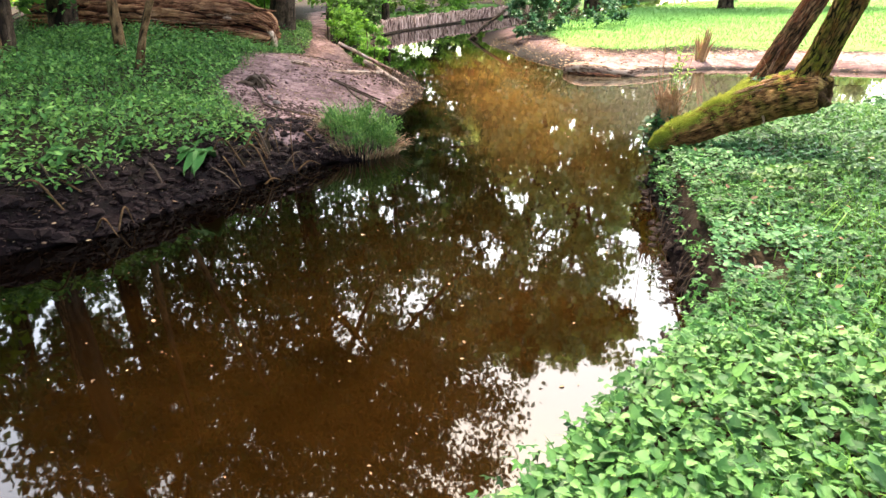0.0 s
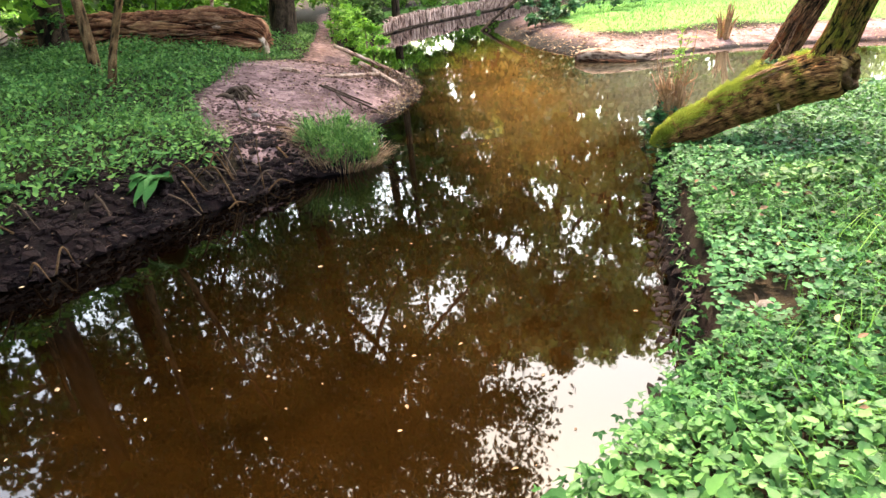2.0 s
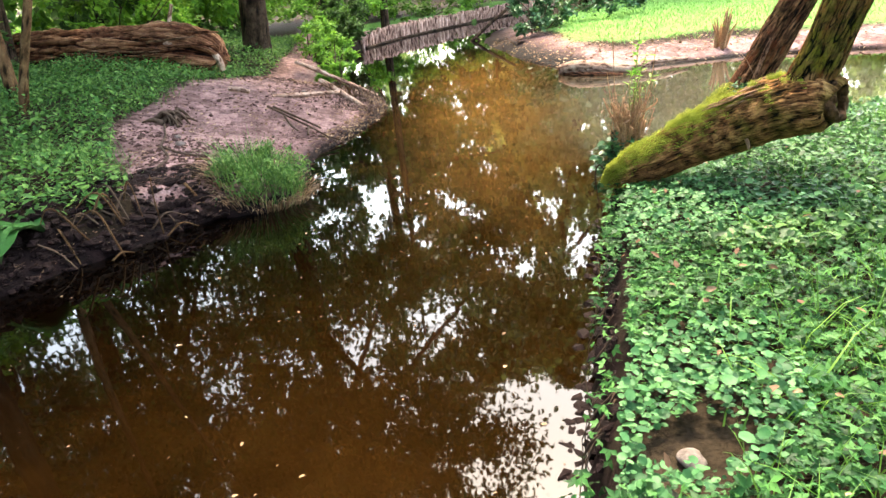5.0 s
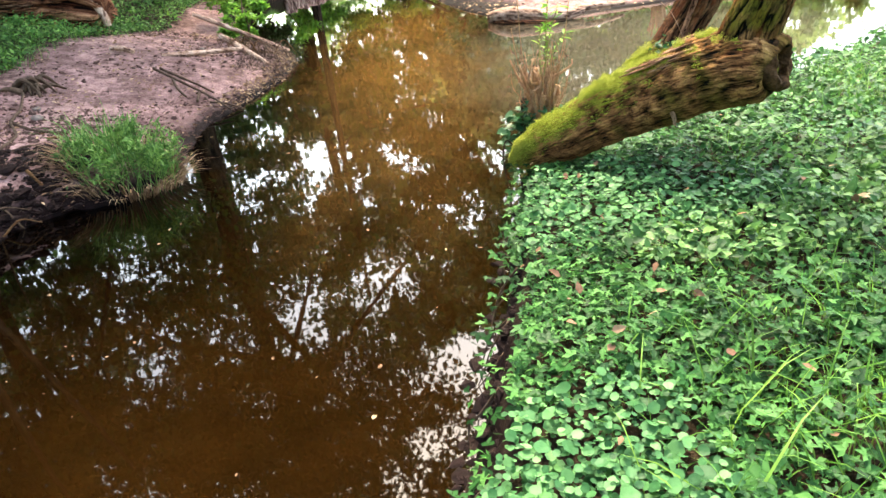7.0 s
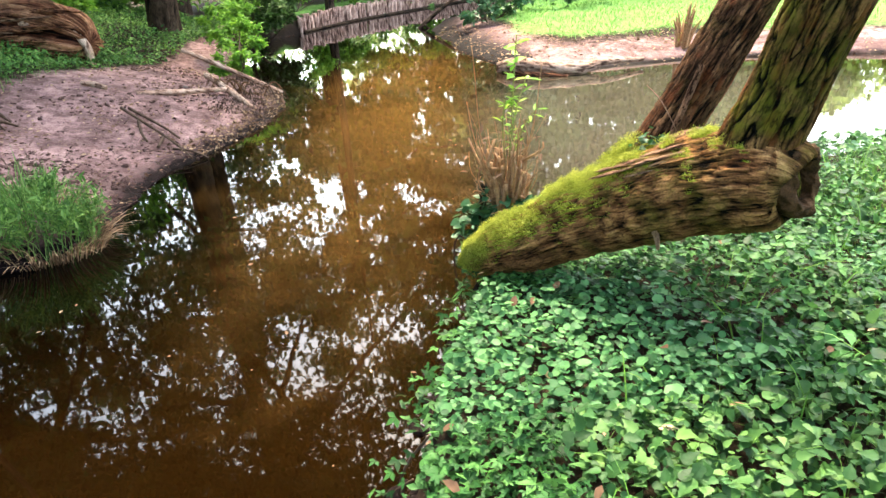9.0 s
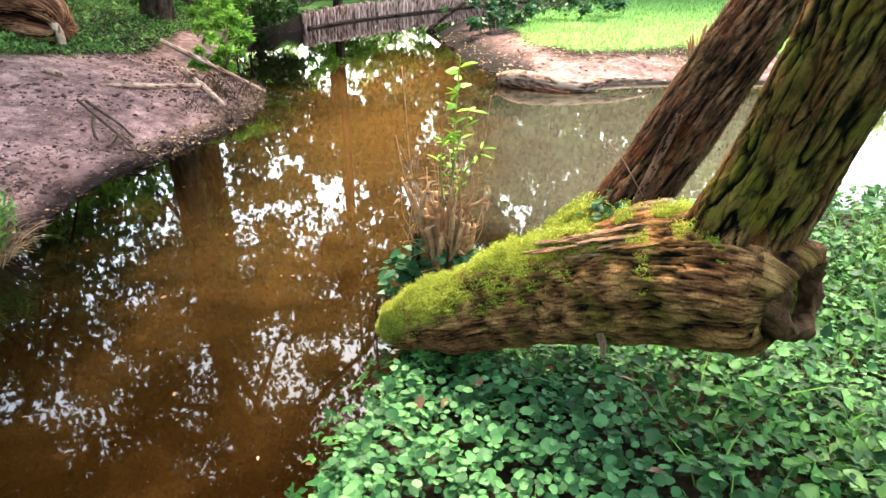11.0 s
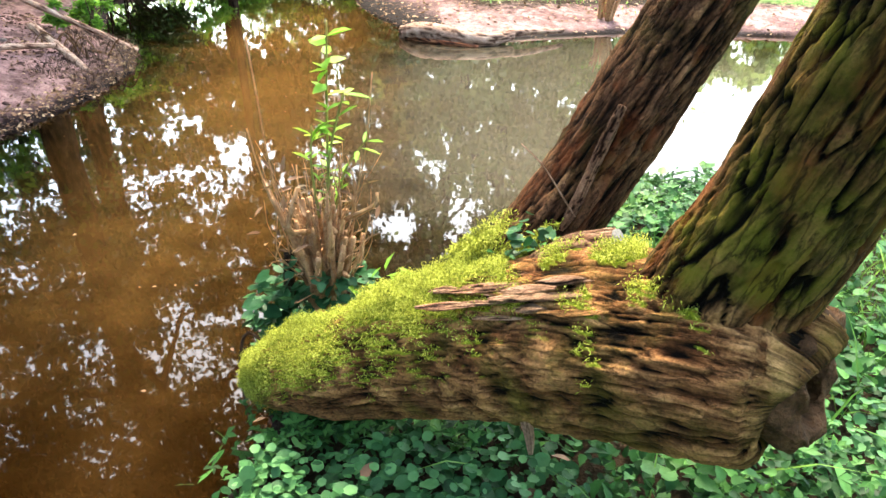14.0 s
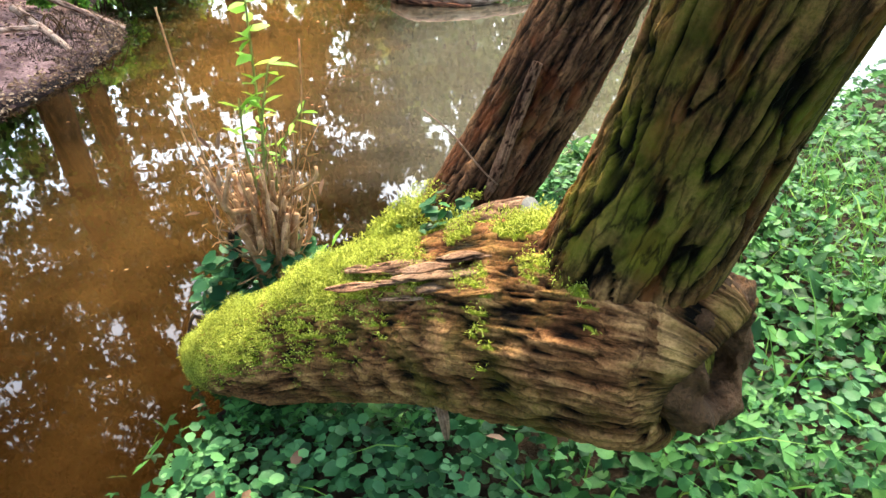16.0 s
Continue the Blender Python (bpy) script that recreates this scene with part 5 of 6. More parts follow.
def build_bank_debris():
    """Root clump on the path, dead brush on the spit, drift wood under the mud bank, a branch leaning over the far channel."""
    r = np.random.default_rng(35)

    def g(x, y):
        return max(float(ground_z(x, y)[0]), 0.0)

    t = thing("root_clump", (-2.75, 9.85, g(-2.75, 9.85)), "dark torn root clump on the bare earth", "root")
    for k in range(16):
        a, ln = r.uniform(0, 6.28), r.uniform(0.12, 0.34)
        x, y = -2.75 + r.normal(0, 0.06), 9.85 + r.normal(0, 0.06)
        e = (x + ln * math.cos(a), y + ln * math.sin(a))
        part("root", tube("root", [(x, y, g(x, y) + 0.02, 0.035), ((x + e[0]) / 2, (y + e[1]) / 2, g(x, y) + r.uniform(0.05, 0.14), 0.022), (*e, g(*e) + 0.01, 0.008)], 14, 8, ridged(2, 9, 0.006, k)), M_TWIG, t)
    t = thing("root_runner", (-2.4, 9.2, g(-2.4, 9.2)), "long thin root trailing over the bare earth", "root")
    for pts in ([(-2.7, 9.75), (-2.45, 9.2), (-2.3, 8.75), (-2.05, 8.35), (-1.95, 7.8)], [(-2.3, 8.75), (-2.0, 8.6), (-1.75, 8.65)]):
        part("root", tube("root", [(x, y, g(x, y) + 0.02, 0.013) for x, y in pts], 30, 7, ridged(2, 9, 0.003)), M_TWIG, t)
    t = thing("dry_stalk", (-1.6, 7.06, g(-1.6, 7.06)), "upright pale dry stalk on the muddy bank", "plant")
    part("stem", tube("stem", [(-1.6, 7.06, g(-1.6, 7.06) - 0.03, 0.007), (-1.61, 7.06, 0.36, 0.006), (-1.59, 7.05, 0.55, 0.004)], 14, 6), M_SAP, t)
    t = thing("dead_branch", (-1.1, 10.4, g(-1.1, 10.4)), "forked dead branch lying on the spit", "branch")
    for pts in ([(-1.78, 10.95), (-1.3, 10.55), (-0.9, 10.2), (-0.66, 9.95)], [(-1.5, 10.72), (-1.35, 10.42), (-1.2, 10.2)], [(-1.72, 11.0), (-1.25, 10.7), (-0.95, 10.4)], [(-1.1, 10.36), (-1.05, 10.1)]):
        part("wood", tube("wood", [(x, y, g(x, y) + 0.03 + r.uniform(0, 0.04), 0.017 - 0.003 * i) for i, (x, y) in enumerate(pts)], 20, 7, ridged(2, 9, 0.003)), M_TWIG, t)
    for cx, cy, n in ((-1.85, 6.9, 11), (-1.0, 12.6, 14), (-3.0, 5.2, 6)):
        t = thing("brush_heap", (cx, cy, g(cx, cy)), "tangle of thin dead twigs on the mud", "branch", "brush heaps on the bank")
        for k in range(n):
            a, ln = r.uniform(-1.2, 1.2) + (3.14 if k % 2 else 0), r.uniform(0.15, 0.4)
            x, y = cx + r.normal(0, 0.16), cy + r.normal(0, 0.16)
            e = (x + ln * math.cos(a), y + ln * math.sin(a))
            part("twig", tube("twig", [(x, y, g(x, y) + 0.01, 0.009), ((x + e[0]) / 2, (y + e[1]) / 2 + r.normal(0, 0.04), max(g(x, y), g(*e)) + r.uniform(0.05, 0.2), 0.008), (*e, g(*e) + r.uniform(0.0, 0.06), 0.003)], 14, 6), M_SAP if k % 3 else M_TWIG, t)
    t = thing("leaning_branch", (0.95, 22.2, 0), "dark forked branch leaning from the far bank into the water", "branch")
    part("limb", tube("limb", [(0.75, 22.2, -0.1, 0.05), (1.1, 22.4, 0.2, 0.05), (1.9, 22.9, 0.75, 0.045), (2.6, 23.3, 1.2, 0.04)], 26, 9, ridged(3, 3, 0.006)), M_BARK_D, t)
    part("fork", tube("fork", [(0.95, 22.3, 0.1, 0.035), (1.15, 22.2, -0.05, 0.03), (1.3, 22.15, -0.1, 0.02)], 12, 8), M_BARK_D, t)


build_bank_debris()


def build_far_log():
    lg = thing("dead_log", (3.3, 14.25, 0.05), "bleached dead log half in the water", "log")
    part("trunk", tube("trunk", [(2.6, 14.75, 0.06, 0.09), (2.9, 14.5, 0.12, 0.12), (3.4, 14.2, 0.1, 0.1), (3.75, 14.12, 0.08, 0.09), (4.1, 14.3, 0.1, 0.06)], 70, 24, ridged(5, 2, 0.014)), M_STICK, lg)
    part("branch", tube("branch", [(3.6, 14.1, 0.08, 0.06), (4.2, 14.35, 0.14, 0.05), (4.9, 14.72, 0.1, 0.03)], 30, 12, ridged(4, 3, 0.008)), M_STICK, lg)
    part("snag", tube("snag", [(2.65, 14.62, 0.02, 0.03), (3.2, 14.15, 0.02, 0.035), (3.6, 13.98, 0.01, 0.02)], 20, 10, ridged(4, 3, 0.005)), M_WOOD, lg)


build_far_log()


def build_piles():
    """Timber piling along the far channel: split posts side by side, dark waterline added."""
    wallp = thing("timber_piling", (-2.2, 21.9, 0), "weathered upright timber piles holding the bank", "retaining wall", kind="structure")
    line = smooth_path([(-2.4, 22.6), (-2.05, 23.6), (-1.5, 25.3), (-0.25, 27.8), (1.45, 31), (4.4, 35.9), (8, 42.5)], 2000)
    step = np.concatenate([[0], np.cumsum(np.hypot(*np.diff(line, axis=0).T))])
    r = np.random.default_rng(3)
    meshes = []
    for k in range(6):
        h = r.uniform(0.43, 0.5)
        w = r.uniform(0.072, 0.085)
        me = tube("pile", [(0, 0, -0.5, w), (r.normal(0, 0.008), r.normal(0, 0.008), h * 0.5, w), (r.normal(0, 0.012), r.normal(0, 0.012), h, w * 0.94)], 9, 10, ridged(1.1, 6, 0.012, k))
        me.materials.append(M_POST)
        meshes.append(me)
    s, i = 0.0, 0
    while s < step[-1] and i < 150:
        x, y = line[np.searchsorted(step, s)]
        ob = new("pile", meshes[int(r.integers(6))])
        ob.parent = wallp
        ob.location = (x + 2.2 + r.normal(0, 0.012), y - 21.9 + r.normal(0, 0.012), r.normal(0, 0.02))
        ob.rotation_euler = (r.normal(0, 0.02), r.normal(0, 0.02), r.uniform(0, 6.28))
        s += r.uniform(0.168, 0.185)
        i += 1
    pts = line[::60]
    # no beam here: a dark tube added to draw the waterline
    part("waterline_strip", tube("waterline_strip", [(x + 0.1, y - 0.04, 0.02, 0.045) for x, y in pts], 90, 8, ridged(1, 3, 0.006)), M_BARK_D, wallp, "added dark strip marking the waterline of the piles")


build_piles()


# ---- bushes ----
def bush(name, at, blobs, n, leaf, mat, shape, label, seed, group=""):
    r = np.random.default_rng(seed)
    z0 = float(ground_z(*at)[0])
    t = thing(name, (*at, z0), label, "bush", group)
    for k in range(7):
        b = blobs[k % len(blobs)]
        e = np.array(b[:3]) + r.normal(0, b[3] * 0.35, 3)
        part("stem", tube("stem", [(at[0] + r.normal(0, 0.06), at[1] + r.normal(0, 0.06), z0 - 0.05, 0.018), (*((np.array([*at, z0]) + e) / 2 + r.normal(0, 0.08, 3)), 0.013), (*e, 0.006)], 12, 6), M_TWIG, t)
    P = crown_points(r, [(*b, int(n * b[3] ** 2 / sum(q[3] ** 2 for q in blobs))) for b in blobs])
    P[:, 2] = np.maximum(P[:, 2], ground_z(P[:, 0], P[:, 1]).clip(0.02) + 0.03)
    part("leaves", leaf_cloud("leaves", P, r.uniform(leaf * 0.7, leaf * 1.3, len(P)), 0.5, shape, r, roll=0.5), mat, t)


bush("path_bush", (-1.5, 14.3), [(-1.4, 13.7, 0.38, 0.28), (-1.3, 14.1, 0.46, 0.36), (-1.55, 14.5, 0.6, 0.42), (-1.75, 15.2, 0.75, 0.46), (-2.1, 15.9, 0.85, 0.5)], 3200, 0.08, M_BUSH, LEAF_OVAL, "light green bush between path and water", 71)
bush("path_bush", (-2.9, 18.5), [(-2.7, 18.4, 1.3, 0.75), (-3.0, 20.2, 1.5, 0.9), (-2.5, 17.2, 1.0, 0.5)], 3200, 0.11, M_BUSH, LEAF_OVAL, "tall light green bush beside the path", 72)
# sprout leaf colour puts sunlight into bushes that stand shaded
bush("wood_bush", (-6.5, 16.5), [(-6.2, 16.2, 1.6, 0.9), (-7.4, 16, 1.5, 0.9), (-5.2, 17.2, 1.7, 0.8)], 2600, 0.12, M_SPROUT, LEAF_OVAL, "yellow-green bush behind the fallen log", 76)
bush("wood_bush", (-8.5, 12.5), [(-8.3, 12.2, 1.5, 0.9), (-9.3, 11.4, 1.5, 0.9), (-7.4, 13.4, 1.4, 0.6)], 2600, 0.11, M_COVER_L, LEAF_OVAL, "dark green bush at the wood's edge", 78)
bush("wood_bush", (-5.2, 21), [(-5.2, 20.6, 1.6, 0.9), (-6.4, 20, 1.7, 1.0), (-5.4, 22.6, 1.8, 1.0)], 2600, 0.13, M_SPROUT, LEAF_OVAL, "light green bush beside the path", 79)
# sunlight here is likewise carried by the light sprout leaf colour
bush("wood_bush", (-9, 25), [(-12, 25, 1.6, 1.5), (-10, 26, 1.9, 1.6), (-8, 25.5, 1.8, 1.5), (-6.4, 26.5, 1.9, 1.5), (-14, 24, 1.6, 1.5)], 6500, 0.17, M_SPROUT, LEAF_OVAL, "sunlit yellow-green thicket behind the trees", 83)
# recess shade painted by dark tree leaves and low clumps added over the earth
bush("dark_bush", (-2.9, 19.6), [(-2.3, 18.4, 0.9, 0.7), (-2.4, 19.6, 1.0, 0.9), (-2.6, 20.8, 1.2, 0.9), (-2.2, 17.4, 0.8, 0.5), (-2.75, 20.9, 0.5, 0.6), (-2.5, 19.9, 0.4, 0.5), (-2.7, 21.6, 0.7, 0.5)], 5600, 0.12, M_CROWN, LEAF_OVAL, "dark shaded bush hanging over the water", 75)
bush("hedge_bush", (-2.9, 24), [(-2.9, 23, 1.2, 0.7), (-2.6, 25, 1.4, 0.8), (-2.6, 28, 1.5, 0.9), (-2.4, 31, 1.6, 1.0)], 3600, 0.14, M_SPROUT, LEAF_OVAL, "green bush growing over the timber piling", 73)
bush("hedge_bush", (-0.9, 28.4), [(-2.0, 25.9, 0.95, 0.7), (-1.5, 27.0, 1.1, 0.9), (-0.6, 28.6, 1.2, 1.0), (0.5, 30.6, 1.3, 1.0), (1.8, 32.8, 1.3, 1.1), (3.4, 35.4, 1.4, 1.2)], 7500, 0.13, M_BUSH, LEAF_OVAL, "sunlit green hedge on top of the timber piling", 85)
bush("laurel_bush", (2.6, 20.4), [(2.3, 19.6, 0.75, 0.55), (3.2, 20.6, 1.0, 0.75), (4.4, 21.6, 1.1, 0.8), (2.4, 21.5, 1.2, 0.8), (5.6, 22.6, 1.1, 0.7)], 5200, 0.13, M_LAUREL, LEAF_OVAL, "dark glossy laurel bush on the lawn's edge", 74)


def build_coppice():
    r = np.random.default_rng(77)
    t = thing("coppiced_shrub", (5.75, 15.6, 0.3), "cut-back bush of bare brown stems on the bank", "shrub")
    z = float(ground_z(5.75, 15.6)[0])
    for k in range(22):
        a, e = r.uniform(0, 6.28), r.uniform(0.1, 0.38)
        part("stem", tube("stem", [(5.75 + 0.08 * math.cos(a), 15.6 + 0.08 * math.sin(a), z - 0.03, 0.035), (5.75 + e * 0.6 * math.cos(a), 15.6 + e * 0.6 * math.sin(a), z + 0.28, 0.025), (5.75 + e * math.cos(a), 15.6 + e * math.sin(a), z + r.uniform(0.4, 0.75), 0.01)], 10, 7), M_SHOOT, t)
    pos = np.array([5.75, 15.6, z + 0.5]) + r.normal(0, 1, (160, 3)) * (0.3, 0.3, 0.2)
    part("leaves", leaf_cloud("leaves", pos, r.uniform(0.03, 0.07, 160), 0.6, LEAF_LONG, r), M_SPROUT, t)


build_coppice()


# ---- herbs and grass ----
def scatter(x0, x1, y0, y1, n, r):
    return r.uniform(x0, x1, n), r.uniform(y0, y1, n)


def build_near_cover():
    r = np.random.default_rng(90)
    X, Y = scatter(-1.6, 7.5, 0.0, 10.2, 560000, r)
    z, d, which, wet = ground_data(X, Y)
    pat = wave(X, Y, 1.6, 12)
    dens = np.clip(1.2 - np.clip(d - np.where(Y < 4.2, 0.5, 0.75), 0, 9) * np.where(Y < 4.2 + 0.5 * pat, 1.1, 0.16) + 0.4 * pat, 0.06, 1) * np.clip((7.4 - X) / 2, 0, 1) * np.where((X > 4.1) & (Y > 5), 0.45, 1)
    hole = np.hypot(X - 1.83, Y - 3.55) < 0.16 + 0.08 * wave(X, Y, 12, 3)
    keep = (which == 0) & ~wet & (r.uniform(0, 1, len(X)) < dens * 0.62) & ~hole & (d > np.where((Y > 3.2) & (Y < 5.4), 0.13, 0.02))
    far = np.clip((np.hypot(X - 2, Y - 4.5) - 3.5) / 3, 0, 0.7)
    keep &= r.uniform(0, 1, len(X)) > far
    X, Y, z, d, far = X[keep], Y[keep], z[keep], d[keep], far[keep]
    n = len(X)
    hump = 0.06 + 0.05 * wave(X, Y, 4.5, 15) + 0.035 * wave(X, Y, 11, 16)
    h = np.clip((hump + 0.05) * r.uniform(0.1, 1.15, n) ** 0.8 + r.normal(0, 0.012, n), 0.008, 0.24)
    over = (d < 0.1) * r.uniform(-0.1, 0.02, n)
    pos = np.stack([X, Y, z + h + over], 1)
    size = r.gamma(8, 0.0037, n).clip(0.014, 0.065) * (1 + 0.9 * far)
    big = wave(X, Y, 2.1, 44) > 0.28
    late = np.clip((Y - 5.0) / 0.7, 0, 1)
    size = np.where(big, size * 0.95, size * 0.82) * (1 + 0.45 * np.clip((3.2 - Y) / 1.5, 0, 1) + 0.08 * late)
    thin = r.uniform(0, 1, n) > 0.1 * late
    by_tree = (X < 2.9 + 0.25 * wave(X, Y, 4, 47)) & (late > 0.3)
    saw = thin & ~by_tree & (late > 0.3) & (wave(X, Y, 2.4, 48) > -0.2)
    lush = thin & (Y < 2.6 + 0.5 * wave(X, Y, 2.6, 49)) & (wave(X, Y, 3.4, 53) > -0.45)
    big &= ~by_tree & ~saw & thin & ~lush
    thin &= ~lush
    me = leaf_cloud("young_nettle", pos[lush] + (0, 0, 0.03), size[lush] * 1.3, 0.45, LEAF_SAW, r, roll=0.35)
    solo("young_nettle", me, M_YOUNG, "fresh light green pointed leaves on the bank", "ground cover", "stuff")
    tri = thin & ~big & ~saw & (wave(X, Y, 3.1, 46) > np.where(by_tree, 0.2, -0.35))
    rnd = thin & ~big & ~tri & ~saw
    me = leaf_cloud("dead_nettle", pos[saw] + (0, 0, 0.015), size[saw] * 1.35, 0.45, LEAF_SAW, r, roll=0.35)
    solo("dead_nettle", me, M_COVER, "saw-edged dull green leaves beside the willow", "ground cover", "stuff")
    me = leaf_cloud("ground_cover", pos[rnd], size[rnd] * 1.0, 0.36, LEAF_ROUND, r, roll=0.28)
    solo("ground_cover", me, M_ROUND, "dense carpet of round green leaves on the bank", "ground cover", "stuff")
    me = leaf_cloud("ground_elder", pos[tri], size[tri] * 1.15, 0.42, LEAF_TRI, r, roll=0.35)
    solo("ground_elder", me, M_COVER, "dense three-part green leaves on the bank", "ground cover", "stuff")
    me = leaf_cloud("tall_herbs", pos[big] + (0, 0, 0.03), size[big] * 1.3, 0.5, LEAF_SAW, r, roll=0.35)
    solo("tall_herbs", me, M_HERB, "patches of pointed dark green leaves on the bank", "ground cover", "stuff")
    # leaves that hang over the bank's edge
    X, Y = scatter(-1.2, 7.5, 0.6, 9.6, 120000, r)
    z, d, which, wet = ground_data(X, Y)
    dn = line_dist(X, Y, SHORE_NEAR)
    k = (dn < np.where(wet, 0.015, 0.1)) & (r.uniform(0, 1, len(X)) < np.where((Y > 3.2) & (Y < 5.4), 0.35, 0.7))
    X, Y = X[k], Y[k]
    pos = np.stack([X, Y, 0.31 + 0.14 * r.uniform(-0.6, 1, len(X)) + 0.07 * wave(X, Y, 7, 4)], 1)
    me = leaf_cloud("edge_leaves", pos, r.uniform(0.02, 0.045, len(X)), r.normal(-0.25, 0.45, len(X)), LEAF_TRI, r)
    solo("edge_leaves", me, M_COVER, "leaves hanging over the bank's edge", "ground cover", "stuff")


build_near_cover()


def build_near_grass():
    r = np.random.default_rng(91)
    X, Y = scatter(-5, 14, -4, 10.8, 330000, r)
    z, d, which, wet = ground_data(X, Y)
    w = np.clip((d - 0.4) / 1.1, 0, 1) * np.where((Y < 4.6) | (X > 3.9 + 0.4 * wave(X, Y, 2.0, 52)), 1.0, 0.12) * np.clip(1 - np.hypot(X - 3, Y - 4) / 11, 0, 1) + 0.1 * ((wave(X, Y, 2.2, 8) > 0.25) & (Y < 5))
    k = (which == 0) & ~wet & (d > 0.1) & (r.uniform(0, 1, len(X)) < w * 0.95)
    pos = np.stack([X[k], Y[k], z[k] - 0.01], 1)
    n = len(pos)
    me = blade_cloud("bank_grass", pos, r.gamma(6, 0.028, n).clip(0.06, 0.34), r.uniform(0.003, 0.008, n), r.uniform(0.2, 1.2, n), r)
    solo("bank_grass", me, M_GRASS, "soft green grass among the ground cover", "grass", "stuff")
    X, Y = scatter(1.5, 26, 14, 40, 62000, r)
    z, d, which, wet = ground_data(X, Y)
    k = (which == 1) & ~wet & (d > 1.5 + 0.5 * wave(X, Y, 1.5, 9))
    pos = np.stack([X[k], Y[k], z[k] - 0.01], 1)
    n = len(pos)
    me = blade_cloud("lawn_grass", pos, r.uniform(0.05, 0.12, n), r.uniform(0.009, 0.018, n), r.uniform(0.2, 0.9, n), r)
    solo("lawn_grass", me, M_LAWN, "sunlit mown lawn beyond the stream", "grass", "stuff")


build_near_grass()


def build_left_cover():
    r = np.random.default_rng(92)
    X, Y = scatter(-9, -1.4, 3.2, 22, 185000, r)
    z, d, which, wet = ground_data(X, Y)
    pd = line_dist(X, Y, PATH_AREA, True) * np.where(inside(X, Y, PATH_AREA), 1, -1)
    k = (which == 2) & ~wet & (d > np.where(Y < 7.6, 0.34, 0.3) + 0.18 * wave(X, Y, 5, 2)) & (pd < 0.05 * wave(X, Y, 6, 3))
    k &= r.uniform(0, 1, len(X)) < np.clip(0.95 + 0.35 * wave(X, Y, 1.8, 31), 0.2, 1) * np.where(Y > 13, 0.55, 0.9)
    X, Y, z, pd = X[k], Y[k], z[k], pd[k]
    n = len(X)
    tall = np.clip(-pd * 0.5, 0.25, 1)
    h = np.clip((0.16 + 0.16 * wave(X, Y, 2.8, 33) + 0.09 * wave(X, Y, 7, 34)) * tall * r.uniform(0.3, 1.3, n) + r.normal(0.03, 0.04, n), 0.01, 0.6)
    pos = np.stack([X, Y, z + h], 1)
    me = leaf_cloud("nettle_bed", pos, r.gamma(8, 0.0066, n).clip(0.025, 0.11), 0.5, LEAF_OVAL, r)
    solo("nettle_bed", me, M_COVER_L, "thick bed of nettles and herbs under trees", "ground cover", "stuff")
    X, Y = scatter(-8, -1.5, 3.5, 13, 11000, r)
    z, d, which, wet = ground_data(X, Y)
    pd = line_dist(X, Y, PATH_AREA, True) * np.where(inside(X, Y, PATH_AREA), 1, -1)
    k = (which == 2) & ~wet & (d > 0.5) & (pd < 0.15) & (wave(X, Y, 1.7, 50) > 0.05)
    pos = np.stack([X[k], Y[k], z[k]], 1)
    n = len(pos)
    me = blade_cloud("wood_grass", pos, r.gamma(7, 0.03, n).clip(0.1, 0.4), r.uniform(0.003, 0.007, n), r.uniform(0.3, 1.2, n), r)
    solo("wood_grass", me, M_REED, "thin yellowish grass among the nettles", "grass", "stuff")


build_left_cover()


def build_tuft():
    r = np.random.default_rng(14)
    t = thing("grass_tuft", (-0.98, 7.85, 0.05), "thick tuft of green grass on the muddy spit", "grass")
    n = 420
    a, e = r.uniform(0, 6.28, n), r.uniform(0, 1, n) ** 0.6
    x, y = -0.98 + 0.4 * e * np.cos(a), 7.88 + 0.33 * e * np.sin(a)
    pos = np.stack([x, y, ground_z(x, y).clip(0.0) - 0.01], 1)
    part("foliage", blade_cloud("foliage", pos, r.uniform(0.16, 0.6, n) * (1 - 0.3 * e), r.uniform(0.0035, 0.008, n), r.uniform(0.1, 1.0, n) * (0.4 + 0.6 * e), r, yaw=a + r.normal(0, 1.0, n)), M_REED, t)
    n = 500
    a, e = r.uniform(0, 6.28, n), r.uniform(0.75, 1.1, n)
    x, y = -0.98 + 0.42 * e * np.cos(a), 7.86 + 0.34 * e * np.sin(a)
    n2, m = 3600, 60
    ca, ce = r.uniform(0, 6.28, m), r.uniform(0, 1, m) ** 0.5
    cen = np.stack([-1.0 + 0.46 * ce * np.cos(ca), 7.92 + 0.36 * ce * np.sin(ca), r.uniform(0.1, 0.56, m) * (1 - 0.45 * ce ** 2)], 1)
    q = cen[r.integers(0, m, n2)] + r.normal(0, 1, (n2, 3)) * (0.04, 0.04, 0.045)
    q[:, 2] = np.maximum(q[:, 2], 0.05)
    mass = part("leaflet_mass", leaf_cloud("leaflet_mass", q, r.uniform(0.035, 0.08, n2), r.normal(0.6, 0.5, n2), LEAF_LONG, r, roll=0.6), M_REED, t)
    mass["kind"] = "stuff"
    part("dry_foliage", blade_cloud("dry_foliage", np.stack([x, y, ground_z(x, y).clip(0.0)], 1), r.uniform(0.1, 0.25, n), 0.008, r.uniform(0.8, 1.6, n), r, yaw=a), M_LITTER, t, "withered straw-coloured blades")


build_tuft()


